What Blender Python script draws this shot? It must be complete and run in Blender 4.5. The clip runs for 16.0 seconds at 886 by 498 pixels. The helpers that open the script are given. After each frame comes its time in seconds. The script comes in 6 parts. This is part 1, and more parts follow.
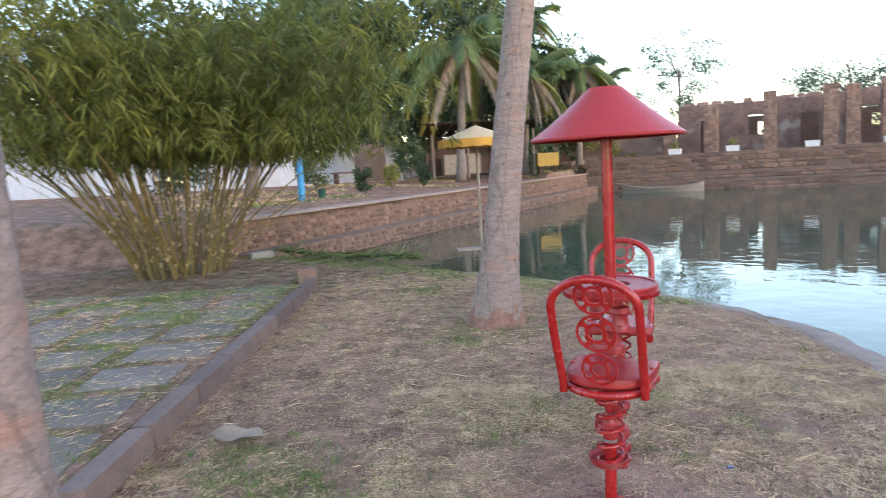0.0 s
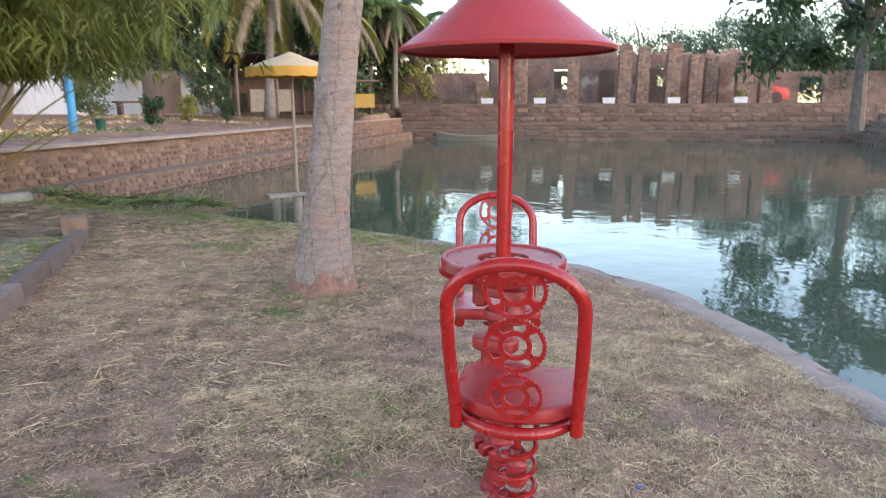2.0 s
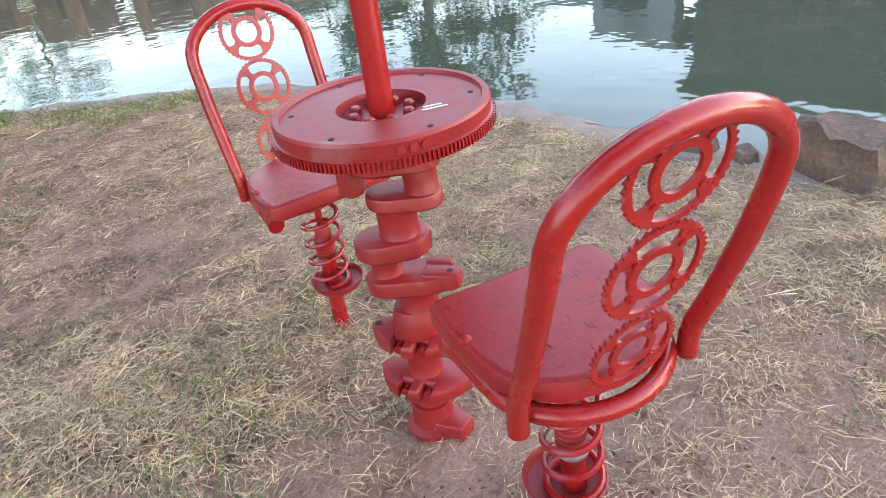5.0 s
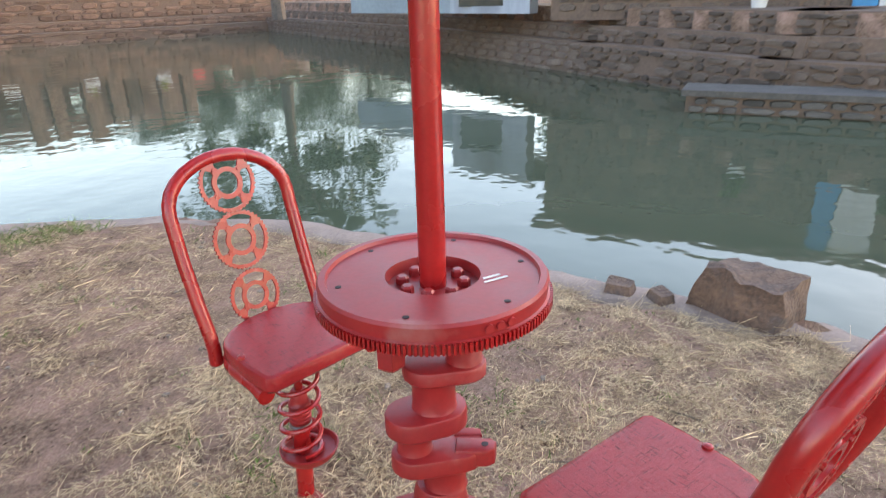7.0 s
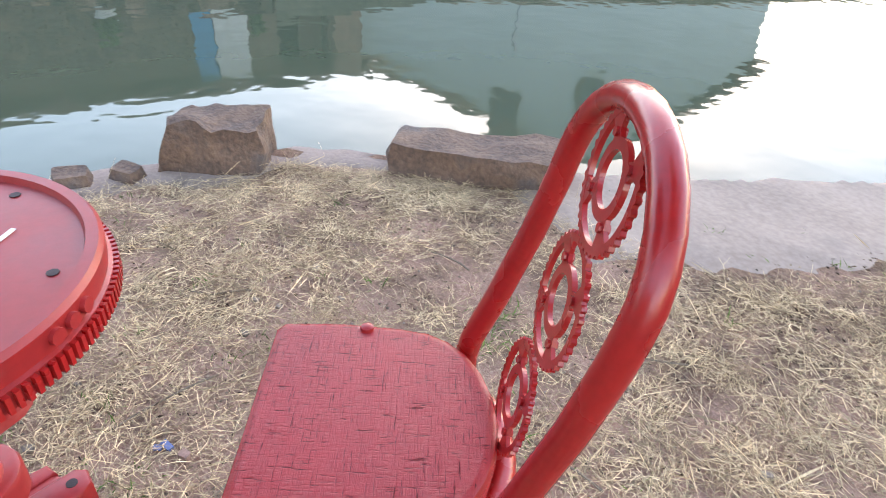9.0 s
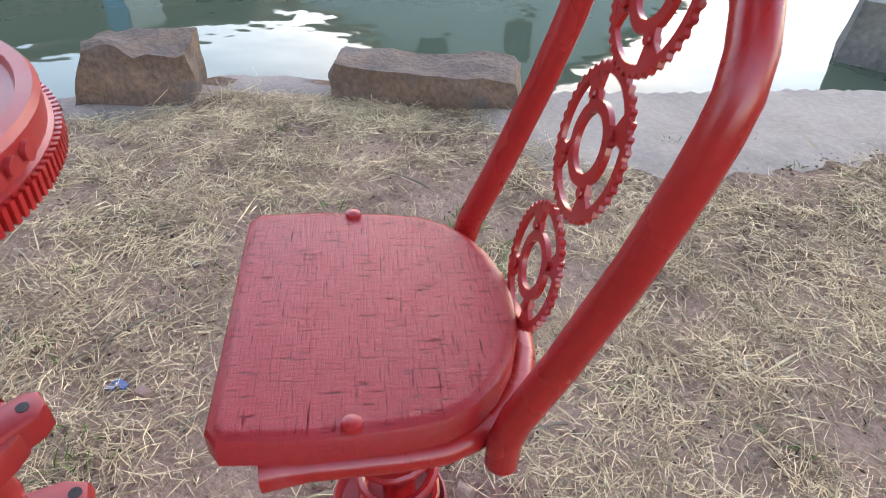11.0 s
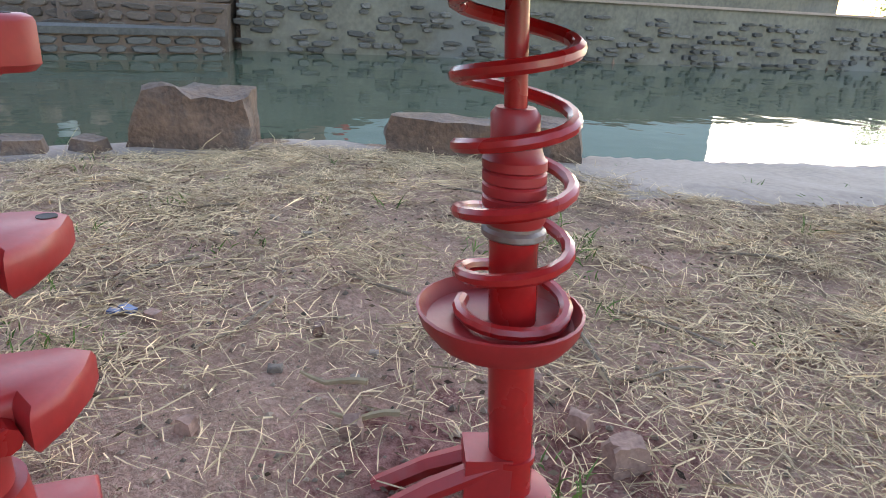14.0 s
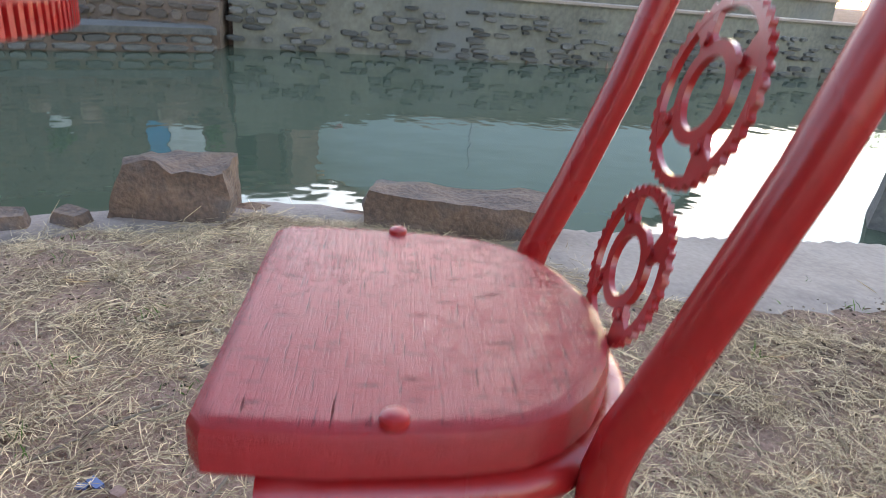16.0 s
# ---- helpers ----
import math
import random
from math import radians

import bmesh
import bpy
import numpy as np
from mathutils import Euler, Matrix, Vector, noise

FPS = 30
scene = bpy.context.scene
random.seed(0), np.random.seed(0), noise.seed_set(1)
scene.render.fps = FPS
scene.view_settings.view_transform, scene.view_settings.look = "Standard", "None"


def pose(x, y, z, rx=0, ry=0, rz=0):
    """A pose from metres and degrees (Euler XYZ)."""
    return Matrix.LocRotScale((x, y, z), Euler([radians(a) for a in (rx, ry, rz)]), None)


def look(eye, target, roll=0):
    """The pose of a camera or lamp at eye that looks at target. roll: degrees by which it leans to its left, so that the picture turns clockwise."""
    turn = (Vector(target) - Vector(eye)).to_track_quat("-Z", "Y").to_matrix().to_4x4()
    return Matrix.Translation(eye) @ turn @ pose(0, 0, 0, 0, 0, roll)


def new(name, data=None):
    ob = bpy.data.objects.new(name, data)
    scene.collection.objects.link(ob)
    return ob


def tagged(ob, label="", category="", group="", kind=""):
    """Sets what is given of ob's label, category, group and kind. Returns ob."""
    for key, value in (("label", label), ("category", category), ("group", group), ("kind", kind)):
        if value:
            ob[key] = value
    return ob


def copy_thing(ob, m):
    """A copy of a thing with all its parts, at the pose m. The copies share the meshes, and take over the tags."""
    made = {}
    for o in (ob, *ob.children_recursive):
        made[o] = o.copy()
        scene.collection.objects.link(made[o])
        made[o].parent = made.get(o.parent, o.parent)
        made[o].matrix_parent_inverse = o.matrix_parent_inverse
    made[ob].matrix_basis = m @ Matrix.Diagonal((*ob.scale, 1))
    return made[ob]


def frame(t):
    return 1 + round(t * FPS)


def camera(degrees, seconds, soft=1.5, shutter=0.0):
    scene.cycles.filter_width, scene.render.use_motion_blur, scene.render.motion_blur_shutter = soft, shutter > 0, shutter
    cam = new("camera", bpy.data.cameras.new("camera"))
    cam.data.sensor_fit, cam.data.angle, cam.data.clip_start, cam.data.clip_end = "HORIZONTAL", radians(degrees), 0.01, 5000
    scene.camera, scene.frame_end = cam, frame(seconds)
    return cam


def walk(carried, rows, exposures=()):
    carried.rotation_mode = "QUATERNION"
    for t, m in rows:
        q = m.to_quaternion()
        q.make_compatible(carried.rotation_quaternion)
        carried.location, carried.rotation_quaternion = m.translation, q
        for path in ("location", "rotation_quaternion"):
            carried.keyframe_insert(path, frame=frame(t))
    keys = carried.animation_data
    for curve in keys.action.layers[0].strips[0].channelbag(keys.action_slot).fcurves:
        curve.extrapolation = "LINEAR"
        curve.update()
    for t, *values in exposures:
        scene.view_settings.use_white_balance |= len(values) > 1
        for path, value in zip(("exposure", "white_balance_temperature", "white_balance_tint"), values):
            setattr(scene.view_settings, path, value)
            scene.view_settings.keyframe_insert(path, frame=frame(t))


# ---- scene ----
cam = camera(68.1, 16.0, soft=0.8, shutter=0.3)
PATH = [
    (0, (-0.772, -3.047, 1.465), (-0.777, -1.063, 1.216), -3.5),
    (0.5, (-0.833, -2.728, 1.417), (-0.61, -0.765, 1.105), -4.1),
    (1, (-0.847, -2.564, 1.461), (-0.529, -0.623, 1.099), -1.2),
    (1.5, (-0.777, -2.296, 1.420), (-0.434, -0.358, 1.063), -1.4),
    (2, (-0.82, -2.042, 1.387), (-0.266, -0.169, 0.953), -0.2),
    (2.5, (-0.844, -1.787, 1.342), (-0.215, 0.015, 0.745), -1.6),
    (3, (-0.763, -1.542, 1.308), (-0.112, 0.25, 0.707), -4.6),
    (3.5, (-0.76, -1.407, 1.284), (0.088, 0.236, 0.52), -1.8),
    (4, (-0.841, -1.21, 1.279), (0.238, 0.21, 0.374), -2.6),
    (6.5, (-0.934, -0.586, 1.323), (0.587, 0.269, 0.345), -6.9),
    (7, (-0.997, -0.499, 1.363), (0.679, 0.302, 0.622), -1.6),
    (7.5, (-1.016, -0.372, 1.316), (0.766, -0.081, 0.457), -3.9),
    (8, (-0.876, -0.334, 1.248), (0.877, -0.536, 0.306), -2.5),
    (8.5, (-0.706, -0.29, 1.249), (0.889, -0.899, 0.207), 1.7),
    (11, (-0.6, -0.204, 1.107), (0.68, -1.115, -0.13), 3.8),
    (11.5, (-0.601, -0.166, 0.961), (0.73, -1.018, -0.265), 3.4),
    (12, (-0.593, -0.157, 0.783), (0.844, -1.033, -0.298), 1.9),
    (12.5, (-0.597, -0.134, 0.685), (0.94, -1.104, -0.149), 2.9),
    (13, (-0.607, -0.106, 0.615), (0.958, -1.086, -0.154), 2.5),
    (13.5, (-0.588, -0.12, 0.532), (1.036, -1.02, -0.21), 1.0),
    (14, (-0.606, -0.112, 0.513), (0.988, -1.09, -0.197), 3.2),
    (14.5, (-0.578, -0.126, 0.613), (1.055, -1.094, -0.018), 3.2),
    (15, (-0.591, -0.138, 0.682), (1.038, -1.173, 0.158), 3.6),
    (15.5, (-0.588, -0.145, 0.696), (1.02, -1.18, 0.11), 2.8),
    (16, (-0.563, -0.192, 0.876), (0.997, -1.178, 0.104), 4.9),
]
walk(cam, [(t, look(eye, target, roll)) for t, eye, target, roll in PATH], [(0.0, 2.75, 6450, 17), (2.0, 2.85, 6700, 18), (4.0, 3.0, 7000, 19), (6.4, 3.35, 7500, 21), (7.0, 3.05, 7550, 21), (7.5, 3.25, 7600, 21), (8.5, 3.4, 7450, 21), (11.0, 3.1, 7050, 17), (11.5, 3.35, 7000, 17), (12.05, 3.45, 6600, 15), (12.6, 2.95, 6650, 15), (16.0, 2.85, 6850, 16)])

# ---- light ----
SUN_TURN, SUN_UP = radians(130), radians(12)      # compass turn from +y towards +x, and height
world = bpy.data.worlds.new("evening_sky")
scene.world = world
world.use_nodes = True
wn = world.node_tree
sky = wn.nodes.new("ShaderNodeTexSky")
sky.sky_type, sky.sun_disc = "NISHITA", False
sky.sun_elevation, sky.sun_rotation = SUN_UP, SUN_TURN
sky.air_density, sky.dust_density, sky.ozone_density = 1.0, 0.5, 1.0
wn.links.new(sky.outputs[0], wn.nodes["Background"].inputs[0])
wn.nodes["Background"].inputs[1].default_value = 0.15
sun = new("sun", bpy.data.lights.new("sun", "SUN"))
sun.data.energy, sun.data.angle, sun.data.color = 0.12, radians(16), (1.0, 0.80, 0.64)
sun_way = Vector((math.sin(SUN_TURN) * math.cos(SUN_UP), math.cos(SUN_TURN) * math.cos(SUN_UP), math.sin(SUN_UP)))
sun.matrix_world = look(sun_way * 50, (0, 0, 0))
rnd = random.Random(7)
rng = np.random.default_rng(7)


# ---- materials ----
def surface(name, base, other=None, rough=0.8, scale=6.0, fine=60.0, bump=0.2, depth=0.02, metallic=0.0, vary=0.0, island=False, coat=0.0, stain=None, stain_at=0.6, specular=0.5, stretch=(1, 1, 1)):
    """Two scales of noise between two base colours, fine relief, optional per-piece variation and stains."""
    m = bpy.data.materials.new(name)
    m.use_nodes = True
    nt = m.node_tree
    p = nt.nodes["Principled BSDF"]
    N = nt.nodes.new
    link = nt.links.new
    other = other or tuple(c * 0.7 for c in base)
    tc = N("ShaderNodeTexCoord")
    mp = N("ShaderNodeMapping")
    mp.inputs["Scale"].default_value = stretch
    link(tc.outputs["Object"], mp.inputs[0])
    big, small = N("ShaderNodeTexNoise"), N("ShaderNodeTexNoise")
    big.inputs["Scale"].default_value, big.inputs["Detail"].default_value = scale, 5
    small.inputs["Scale"].default_value, small.inputs["Detail"].default_value = fine, 4
    link(mp.outputs[0], big.inputs["Vector"])
    link(mp.outputs[0], small.inputs["Vector"])
    ramp = N("ShaderNodeValToRGB")
    ramp.color_ramp.elements[0].position, ramp.color_ramp.elements[1].position = 0.35, 0.68
    ramp.color_ramp.elements[0].color, ramp.color_ramp.elements[1].color = (*other, 1), (*base, 1)
    add = N("ShaderNodeMath")
    add.operation = "MULTIPLY_ADD"
    add.inputs[1].default_value = 0.45
    half = N("ShaderNodeMath")
    half.operation = "MULTIPLY_ADD"
    half.inputs[1].default_value, half.inputs[2].default_value = 0.55, 0.0
    link(big.outputs["Fac"], half.inputs[0])
    link(small.outputs["Fac"], add.inputs[0])
    link(half.outputs[0], add.inputs[2])
    link(add.outputs[0], ramp.inputs[0])
    col = ramp.outputs[0]
    if stain:
        st = N("ShaderNodeTexNoise")
        st.inputs["Scale"].default_value, st.inputs["Detail"].default_value = scale * 0.6, 7
        link(mp.outputs[0], st.inputs["Vector"])
        sr = N("ShaderNodeValToRGB")
        sr.color_ramp.elements[0].position, sr.color_ramp.elements[1].position = stain_at, stain_at + 0.12
        link(st.outputs["Fac"], sr.inputs[0])
        mx = N("ShaderNodeMix")
        mx.data_type = "RGBA"
        link(sr.outputs[0], mx.inputs[0])
        link(col, mx.inputs[6])
        mx.inputs[7].default_value = (*stain, 1)
        col = mx.outputs[2]
    if vary:
        hs = N("ShaderNodeHueSaturation")
        if island:
            src = N("ShaderNodeNewGeometry").outputs["Random Per Island"]
        else:
            src = N("ShaderNodeObjectInfo").outputs["Random"]
        mr = N("ShaderNodeMapRange")
        mr.inputs[3].default_value, mr.inputs[4].default_value = 1 - vary, 1 + vary
        link(src, mr.inputs[0])
        link(mr.outputs[0], hs.inputs["Value"])
        link(col, hs.inputs["Color"])
        col = hs.outputs[0]
    link(col, p.inputs["Base Color"])
    rr = N("ShaderNodeMapRange")
    rr.inputs[3].default_value, rr.inputs[4].default_value = max(rough - 0.12, 0.02), min(rough + 0.12, 1)
    link(big.outputs["Fac"], rr.inputs[0])
    link(rr.outputs[0], p.inputs["Roughness"])
    p.inputs["Metallic"].default_value = metallic
    p.inputs["Coat Weight"].default_value = coat
    p.inputs["Specular IOR Level"].default_value = specular
    if bump:
        b = N("ShaderNodeBump")
        b.inputs["Strength"].default_value, b.inputs["Distance"].default_value = bump, depth
        link(add.outputs[0], b.inputs["Height"])
        link(b.outputs[0], p.inputs["Normal"])
    return m


RED = surface("red_gloss_paint", (0.37, 0.013, 0.012), (0.28, 0.009, 0.009), rough=0.27, scale=9, fine=120, bump=0.06, depth=0.004, stain=(0.36, 0.04, 0.04), stain_at=0.62)
def seat_paint():
    """Glossy red paint brushed over worn wood, hatched with fine ridges along and across."""
    m = surface("red_painted_wood", (0.35, 0.017, 0.020), (0.27, 0.012, 0.014), rough=0.23, scale=7, fine=90, bump=0.0, specular=0.36)
    nt = m.node_tree
    p = nt.nodes["Principled BSDF"]
    N, link = nt.nodes.new, nt.links.new
    tc = N("ShaderNodeTexCoord")
    fac = []
    for stretch in ((2.0, 26.0, 26.0), (22.0, 2.6, 22.0)):
        mp, n = N("ShaderNodeMapping"), N("ShaderNodeTexNoise")
        mp.inputs["Scale"].default_value = stretch
        n.inputs["Scale"].default_value, n.inputs["Detail"].default_value, n.inputs["Roughness"].default_value = 11.0, 5, 0.7
        link(tc.outputs["Object"], mp.inputs[0])
        link(mp.outputs[0], n.inputs["Vector"])
        fac.append(n.outputs["Fac"])
    low = N("ShaderNodeMath")
    low.operation = "MINIMUM"
    link(fac[0], low.inputs[0])
    link(fac[1], low.inputs[1])
    r = N("ShaderNodeMapRange")
    r.inputs[1].default_value, r.inputs[2].default_value = 0.345, 0.425
    xyz, top = N("ShaderNodeSeparateXYZ"), N("ShaderNodeMath")
    link(tc.outputs["Object"], xyz.inputs[0])
    top.operation = "LESS_THAN"
    link(xyz.outputs["Z"], top.inputs[0])
    top.inputs[1].default_value = 0.6105
    lifted = N("ShaderNodeMath")
    lifted.operation = "ADD"
    link(low.outputs[0], lifted.inputs[0])
    link(top.outputs[0], lifted.inputs[1])
    link(lifted.outputs[0], r.inputs[0])
    mx = N("ShaderNodeMix")
    mx.data_type = "RGBA"
    link(r.outputs[0], mx.inputs[0])
    mx.inputs[6].default_value = (0.10, 0.008, 0.010, 1)
    link(p.inputs["Base Color"].links[0].from_socket, mx.inputs[7])
    link(mx.outputs[2], p.inputs["Base Color"])
    dull = N("ShaderNodeMath")
    dull.operation = "MULTIPLY"
    link(r.outputs[0], dull.inputs[0])
    dull.inputs[1].default_value = 0.36
    link(dull.outputs[0], p.inputs["Specular IOR Level"])
    b = N("ShaderNodeBump")
    b.inputs["Strength"].default_value, b.inputs["Distance"].default_value = 0.6, 0.0022
    link(low.outputs[0], b.inputs["Height"])
    link(b.outputs[0], p.inputs["Normal"])
    return m


RED_SEAT = seat_paint()
RED_DUSTY = surface("dusty_red_paint", (0.33, 0.015, 0.015), (0.25, 0.012, 0.013), rough=0.45, scale=12, fine=90, bump=0.1, depth=0.004, stain=(0.31, 0.085, 0.075), stain_at=0.60)
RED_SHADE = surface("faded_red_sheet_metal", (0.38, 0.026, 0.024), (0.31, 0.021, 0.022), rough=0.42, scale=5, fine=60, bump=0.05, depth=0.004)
RUST = surface("grey_rusty_clamp", (0.30, 0.27, 0.26), (0.20, 0.10, 0.07), rough=0.5, scale=40, metallic=0.5)
# near-black; on the table its flat discs paint the shade inside drilled holes
DARK = surface("dark_hole", (0.03, 0.012, 0.012), rough=0.7)
def earth_mat():
    """Trodden soil: dark damp soil, pinkish bare earth and a felt of fine straw fibres."""
    m = bpy.data.materials.new("dry_earth_with_straw")
    m.use_nodes = True
    nt = m.node_tree
    p = nt.nodes["Principled BSDF"]
    N, link = nt.nodes.new, nt.links.new
    tc = N("ShaderNodeTexCoord")

    def cloud(scale, detail, rough=0.6, stretch=None, turn=0.0):
        n = N("ShaderNodeTexNoise")
        n.inputs["Scale"].default_value, n.inputs["Detail"].default_value, n.inputs["Roughness"].default_value = scale, detail, rough
        if stretch:
            mp = N("ShaderNodeMapping")
            mp.inputs["Scale"].default_value = stretch
            mp.inputs["Rotation"].default_value = (0, 0, turn)
            link(tc.outputs["Object"], mp.inputs[0])
            link(mp.outputs[0], n.inputs["Vector"])
        else:
            link(tc.outputs["Object"], n.inputs["Vector"])
        return n.outputs["Fac"]

    def ramp(src, a, b):
        r = N("ShaderNodeMapRange")
        r.inputs[1].default_value, r.inputs[2].default_value = a, b
        link(src, r.inputs[0])
        return r.outputs[0]

    def mixed(fac, a, b):
        x = N("ShaderNodeMix")
        x.data_type = "RGBA"
        link(fac, x.inputs[0])
        for k, c in ((6, a), (7, b)):
            if isinstance(c, tuple):
                x.inputs[k].default_value = (*c, 1)
            else:
                link(c, x.inputs[k])
        return x.outputs[2]

    def spot(x, y, rx, ry):
        """1 at a place of the plan, falling to 0 at an ellipse round it."""
        mp, g = N("ShaderNodeMapping"), N("ShaderNodeTexGradient")
        g.gradient_type = "SPHERICAL"
        mp.vector_type = "TEXTURE"
        mp.inputs["Location"].default_value, mp.inputs["Scale"].default_value = (x, y, 0), (rx, ry, 50)
        link(tc.outputs["Object"], mp.inputs[0])
        link(mp.outputs[0], g.inputs[0])
        return g.outputs["Fac"]

    def summed(a, b, k):
        m_ = N("ShaderNodeMath")
        m_.operation = "MULTIPLY_ADD"
        link(a, m_.inputs[0])
        m_.inputs[1].default_value = k
        link(b, m_.inputs[2])
        return m_.outputs[0]

    soil = mixed(ramp(cloud(46, 8, 0.78), 0.38, 0.62), (0.066, 0.036, 0.024), (0.315, 0.190, 0.126))
    bare = mixed(ramp(cloud(85, 8, 0.78), 0.34, 0.66), (0.27, 0.148, 0.108), (0.53, 0.315, 0.238))
    trodden = summed(spot(-0.25, -0.75, 1.5, 1.3), summed(spot(1.2, 1.0, 1.5, 3.6), cloud(3.4, 9, 0.70), 0.08), 0.18)
    col = mixed(ramp(trodden, 0.43, 0.66), soil, bare)
    stain = summed(spot(-0.15, -0.5, 0.42, 0.42), cloud(14, 6, 0.7), 0.55)
    red = mixed(ramp(cloud(60, 6, 0.75), 0.36, 0.64), (0.13, 0.045, 0.038), (0.36, 0.17, 0.14))
    col = mixed(ramp(stain, 0.66, 0.86), col, red)
    fibre = N("ShaderNodeMath")
    fibre.operation = "MAXIMUM"
    link(cloud(44, 4, 0.6, (9.0, 1.0, 1.0), 0.5), fibre.inputs[0])
    link(cloud(40, 4, 0.6, (1.0, 9.0, 1.0), 0.2), fibre.inputs[1])
    thread = ramp(fibre.outputs[0], 0.62, 0.66)
    where = N("ShaderNodeMath")
    where.operation = "MULTIPLY"
    link(thread, where.inputs[0])
    link(ramp(cloud(2.9, 4, 0.6), 0.40, 0.62), where.inputs[1])
    col = mixed(where.outputs[0], col, (0.54, 0.41, 0.28))
    link(col, p.inputs["Base Color"])
    p.inputs["Roughness"].default_value = 0.95
    p.inputs["Specular IOR Level"].default_value = 0.15
    b1, b2 = N("ShaderNodeBump"), N("ShaderNodeBump")
    b1.inputs["Strength"].default_value, b1.inputs["Distance"].default_value = 0.9, 0.03
    b2.inputs["Strength"].default_value, b2.inputs["Distance"].default_value = 0.7, 0.006
    link(cloud(30, 6, 0.72), b1.inputs["Height"])
    link(where.outputs[0], b2.inputs["Height"])
    link(b1.outputs[0], b2.inputs["Normal"])
    link(b2.outputs[0], p.inputs["Normal"])
    return m


EARTH = earth_mat()
STRAW = surface("dry_straw", (0.78, 0.555, 0.33), (0.36, 0.235, 0.135), rough=0.8, vary=0.55, island=True, bump=0, specular=0.2)
GRASS = surface("green_grass", (0.17, 0.24, 0.055), (0.09, 0.14, 0.035), rough=0.8, vary=0.4, island=True, bump=0, specular=0.2)
SHORE = surface("smooth_shore_concrete", (0.37, 0.268, 0.212), (0.24, 0.168, 0.132), rough=0.9, scale=3, fine=40, bump=0.4, depth=0.01, stain=(0.20, 0.15, 0.125), stain_at=0.61)
RIM = surface("damp_earth_edge", (0.37, 0.265, 0.215), (0.225, 0.155, 0.122), rough=0.9, scale=5, fine=60, bump=0.7, depth=0.02, stain=(0.13, 0.092, 0.078), stain_at=0.60)
ROCK = surface("weathered_boulder", (0.235, 0.135, 0.088), (0.085, 0.052, 0.040), rough=0.9, scale=7, fine=50, bump=0.8, depth=0.03, stain=(0.10, 0.08, 0.075), stain_at=0.57)
STONE = surface("brown_wall_stone", (0.225, 0.130, 0.090), (0.12, 0.070, 0.050), rough=0.9, scale=4, fine=30, bump=0.6, depth=0.03, vary=0.4, island=True)
STONE_GREY = surface("dark_grey_wall_stone", (0.16, 0.135, 0.115), (0.075, 0.064, 0.056), rough=0.9, scale=4, fine=30, bump=0.6, depth=0.03, vary=0.45)
STONE_BLOCK = surface("brown_grey_quay_stone", (0.175, 0.122, 0.092), (0.085, 0.060, 0.048), rough=0.9, scale=4, fine=30, bump=0.6, depth=0.03, vary=0.4)
MORTAR = surface("old_mortar", (0.205, 0.130, 0.093), (0.115, 0.075, 0.056), rough=0.95, scale=1.5, fine=18, bump=0.6, depth=0.03)
PLASTER = surface("stained_lime_plaster", (0.200, 0.168, 0.124), (0.10, 0.084, 0.064), rough=0.95, scale=1.1, fine=14, bump=0.5, depth=0.02, stain=(0.15, 0.135, 0.12), stain_at=0.56)
RUIN_WALL = surface("crumbling_ruin_masonry", (0.27, 0.160, 0.122), (0.13, 0.080, 0.064), rough=0.95, scale=1.6, fine=9, bump=0.9, depth=0.06, stain=(0.34, 0.27, 0.22), stain_at=0.58)
BRICK = surface("ruin_brick", (0.31, 0.190, 0.138), (0.17, 0.100, 0.076), rough=0.9, scale=3, fine=20, bump=0.5, depth=0.03, vary=0.3, island=True)
WHITE = surface("whitewashed_wall", (0.44, 0.46, 0.50), (0.32, 0.33, 0.36), rough=0.9, scale=0.8, fine=12, bump=0.2, stain=(0.20, 0.195, 0.20), stain_at=0.58, stretch=(1, 1, 0.25))
BLUE_WALL = surface("pale_blue_painted_plaster", (0.42, 0.475, 0.49), (0.35, 0.405, 0.42), rough=0.85, scale=0.6, fine=10, bump=0.15, stain=(0.36, 0.39, 0.40), stain_at=0.66)
BLUE_GREY = surface("blue_grey_painted_plaster", (0.30, 0.34, 0.36), (0.22, 0.25, 0.27), rough=0.85, scale=0.8, fine=12, bump=0.2, stain=(0.20, 0.21, 0.21), stain_at=0.62)
ROOF = surface("clay_tile_roof", (0.26, 0.14, 0.10), (0.15, 0.085, 0.065), rough=0.9, scale=3, fine=25, bump=0.8, depth=0.05)
BLUE = surface("bright_blue_paint", (0.03, 0.25, 0.47), (0.025, 0.19, 0.37), rough=0.6)
WOOD = surface("dark_door_wood", (0.11, 0.05, 0.035), (0.06, 0.03, 0.02), rough=0.7, stretch=(1, 1, 0.1), scale=10)
PLANK = surface("grey_weathered_wood", (0.30, 0.25, 0.20), (0.18, 0.145, 0.115), rough=0.85, scale=8)
BARK = surface("ringed_palm_bark", (0.32, 0.235, 0.200), (0.18, 0.125, 0.104), rough=0.9, scale=7, fine=40, bump=0.9, depth=0.02, stain=(0.30, 0.165, 0.122), stain_at=0.57, stretch=(1.0, 1.0, 2.2))
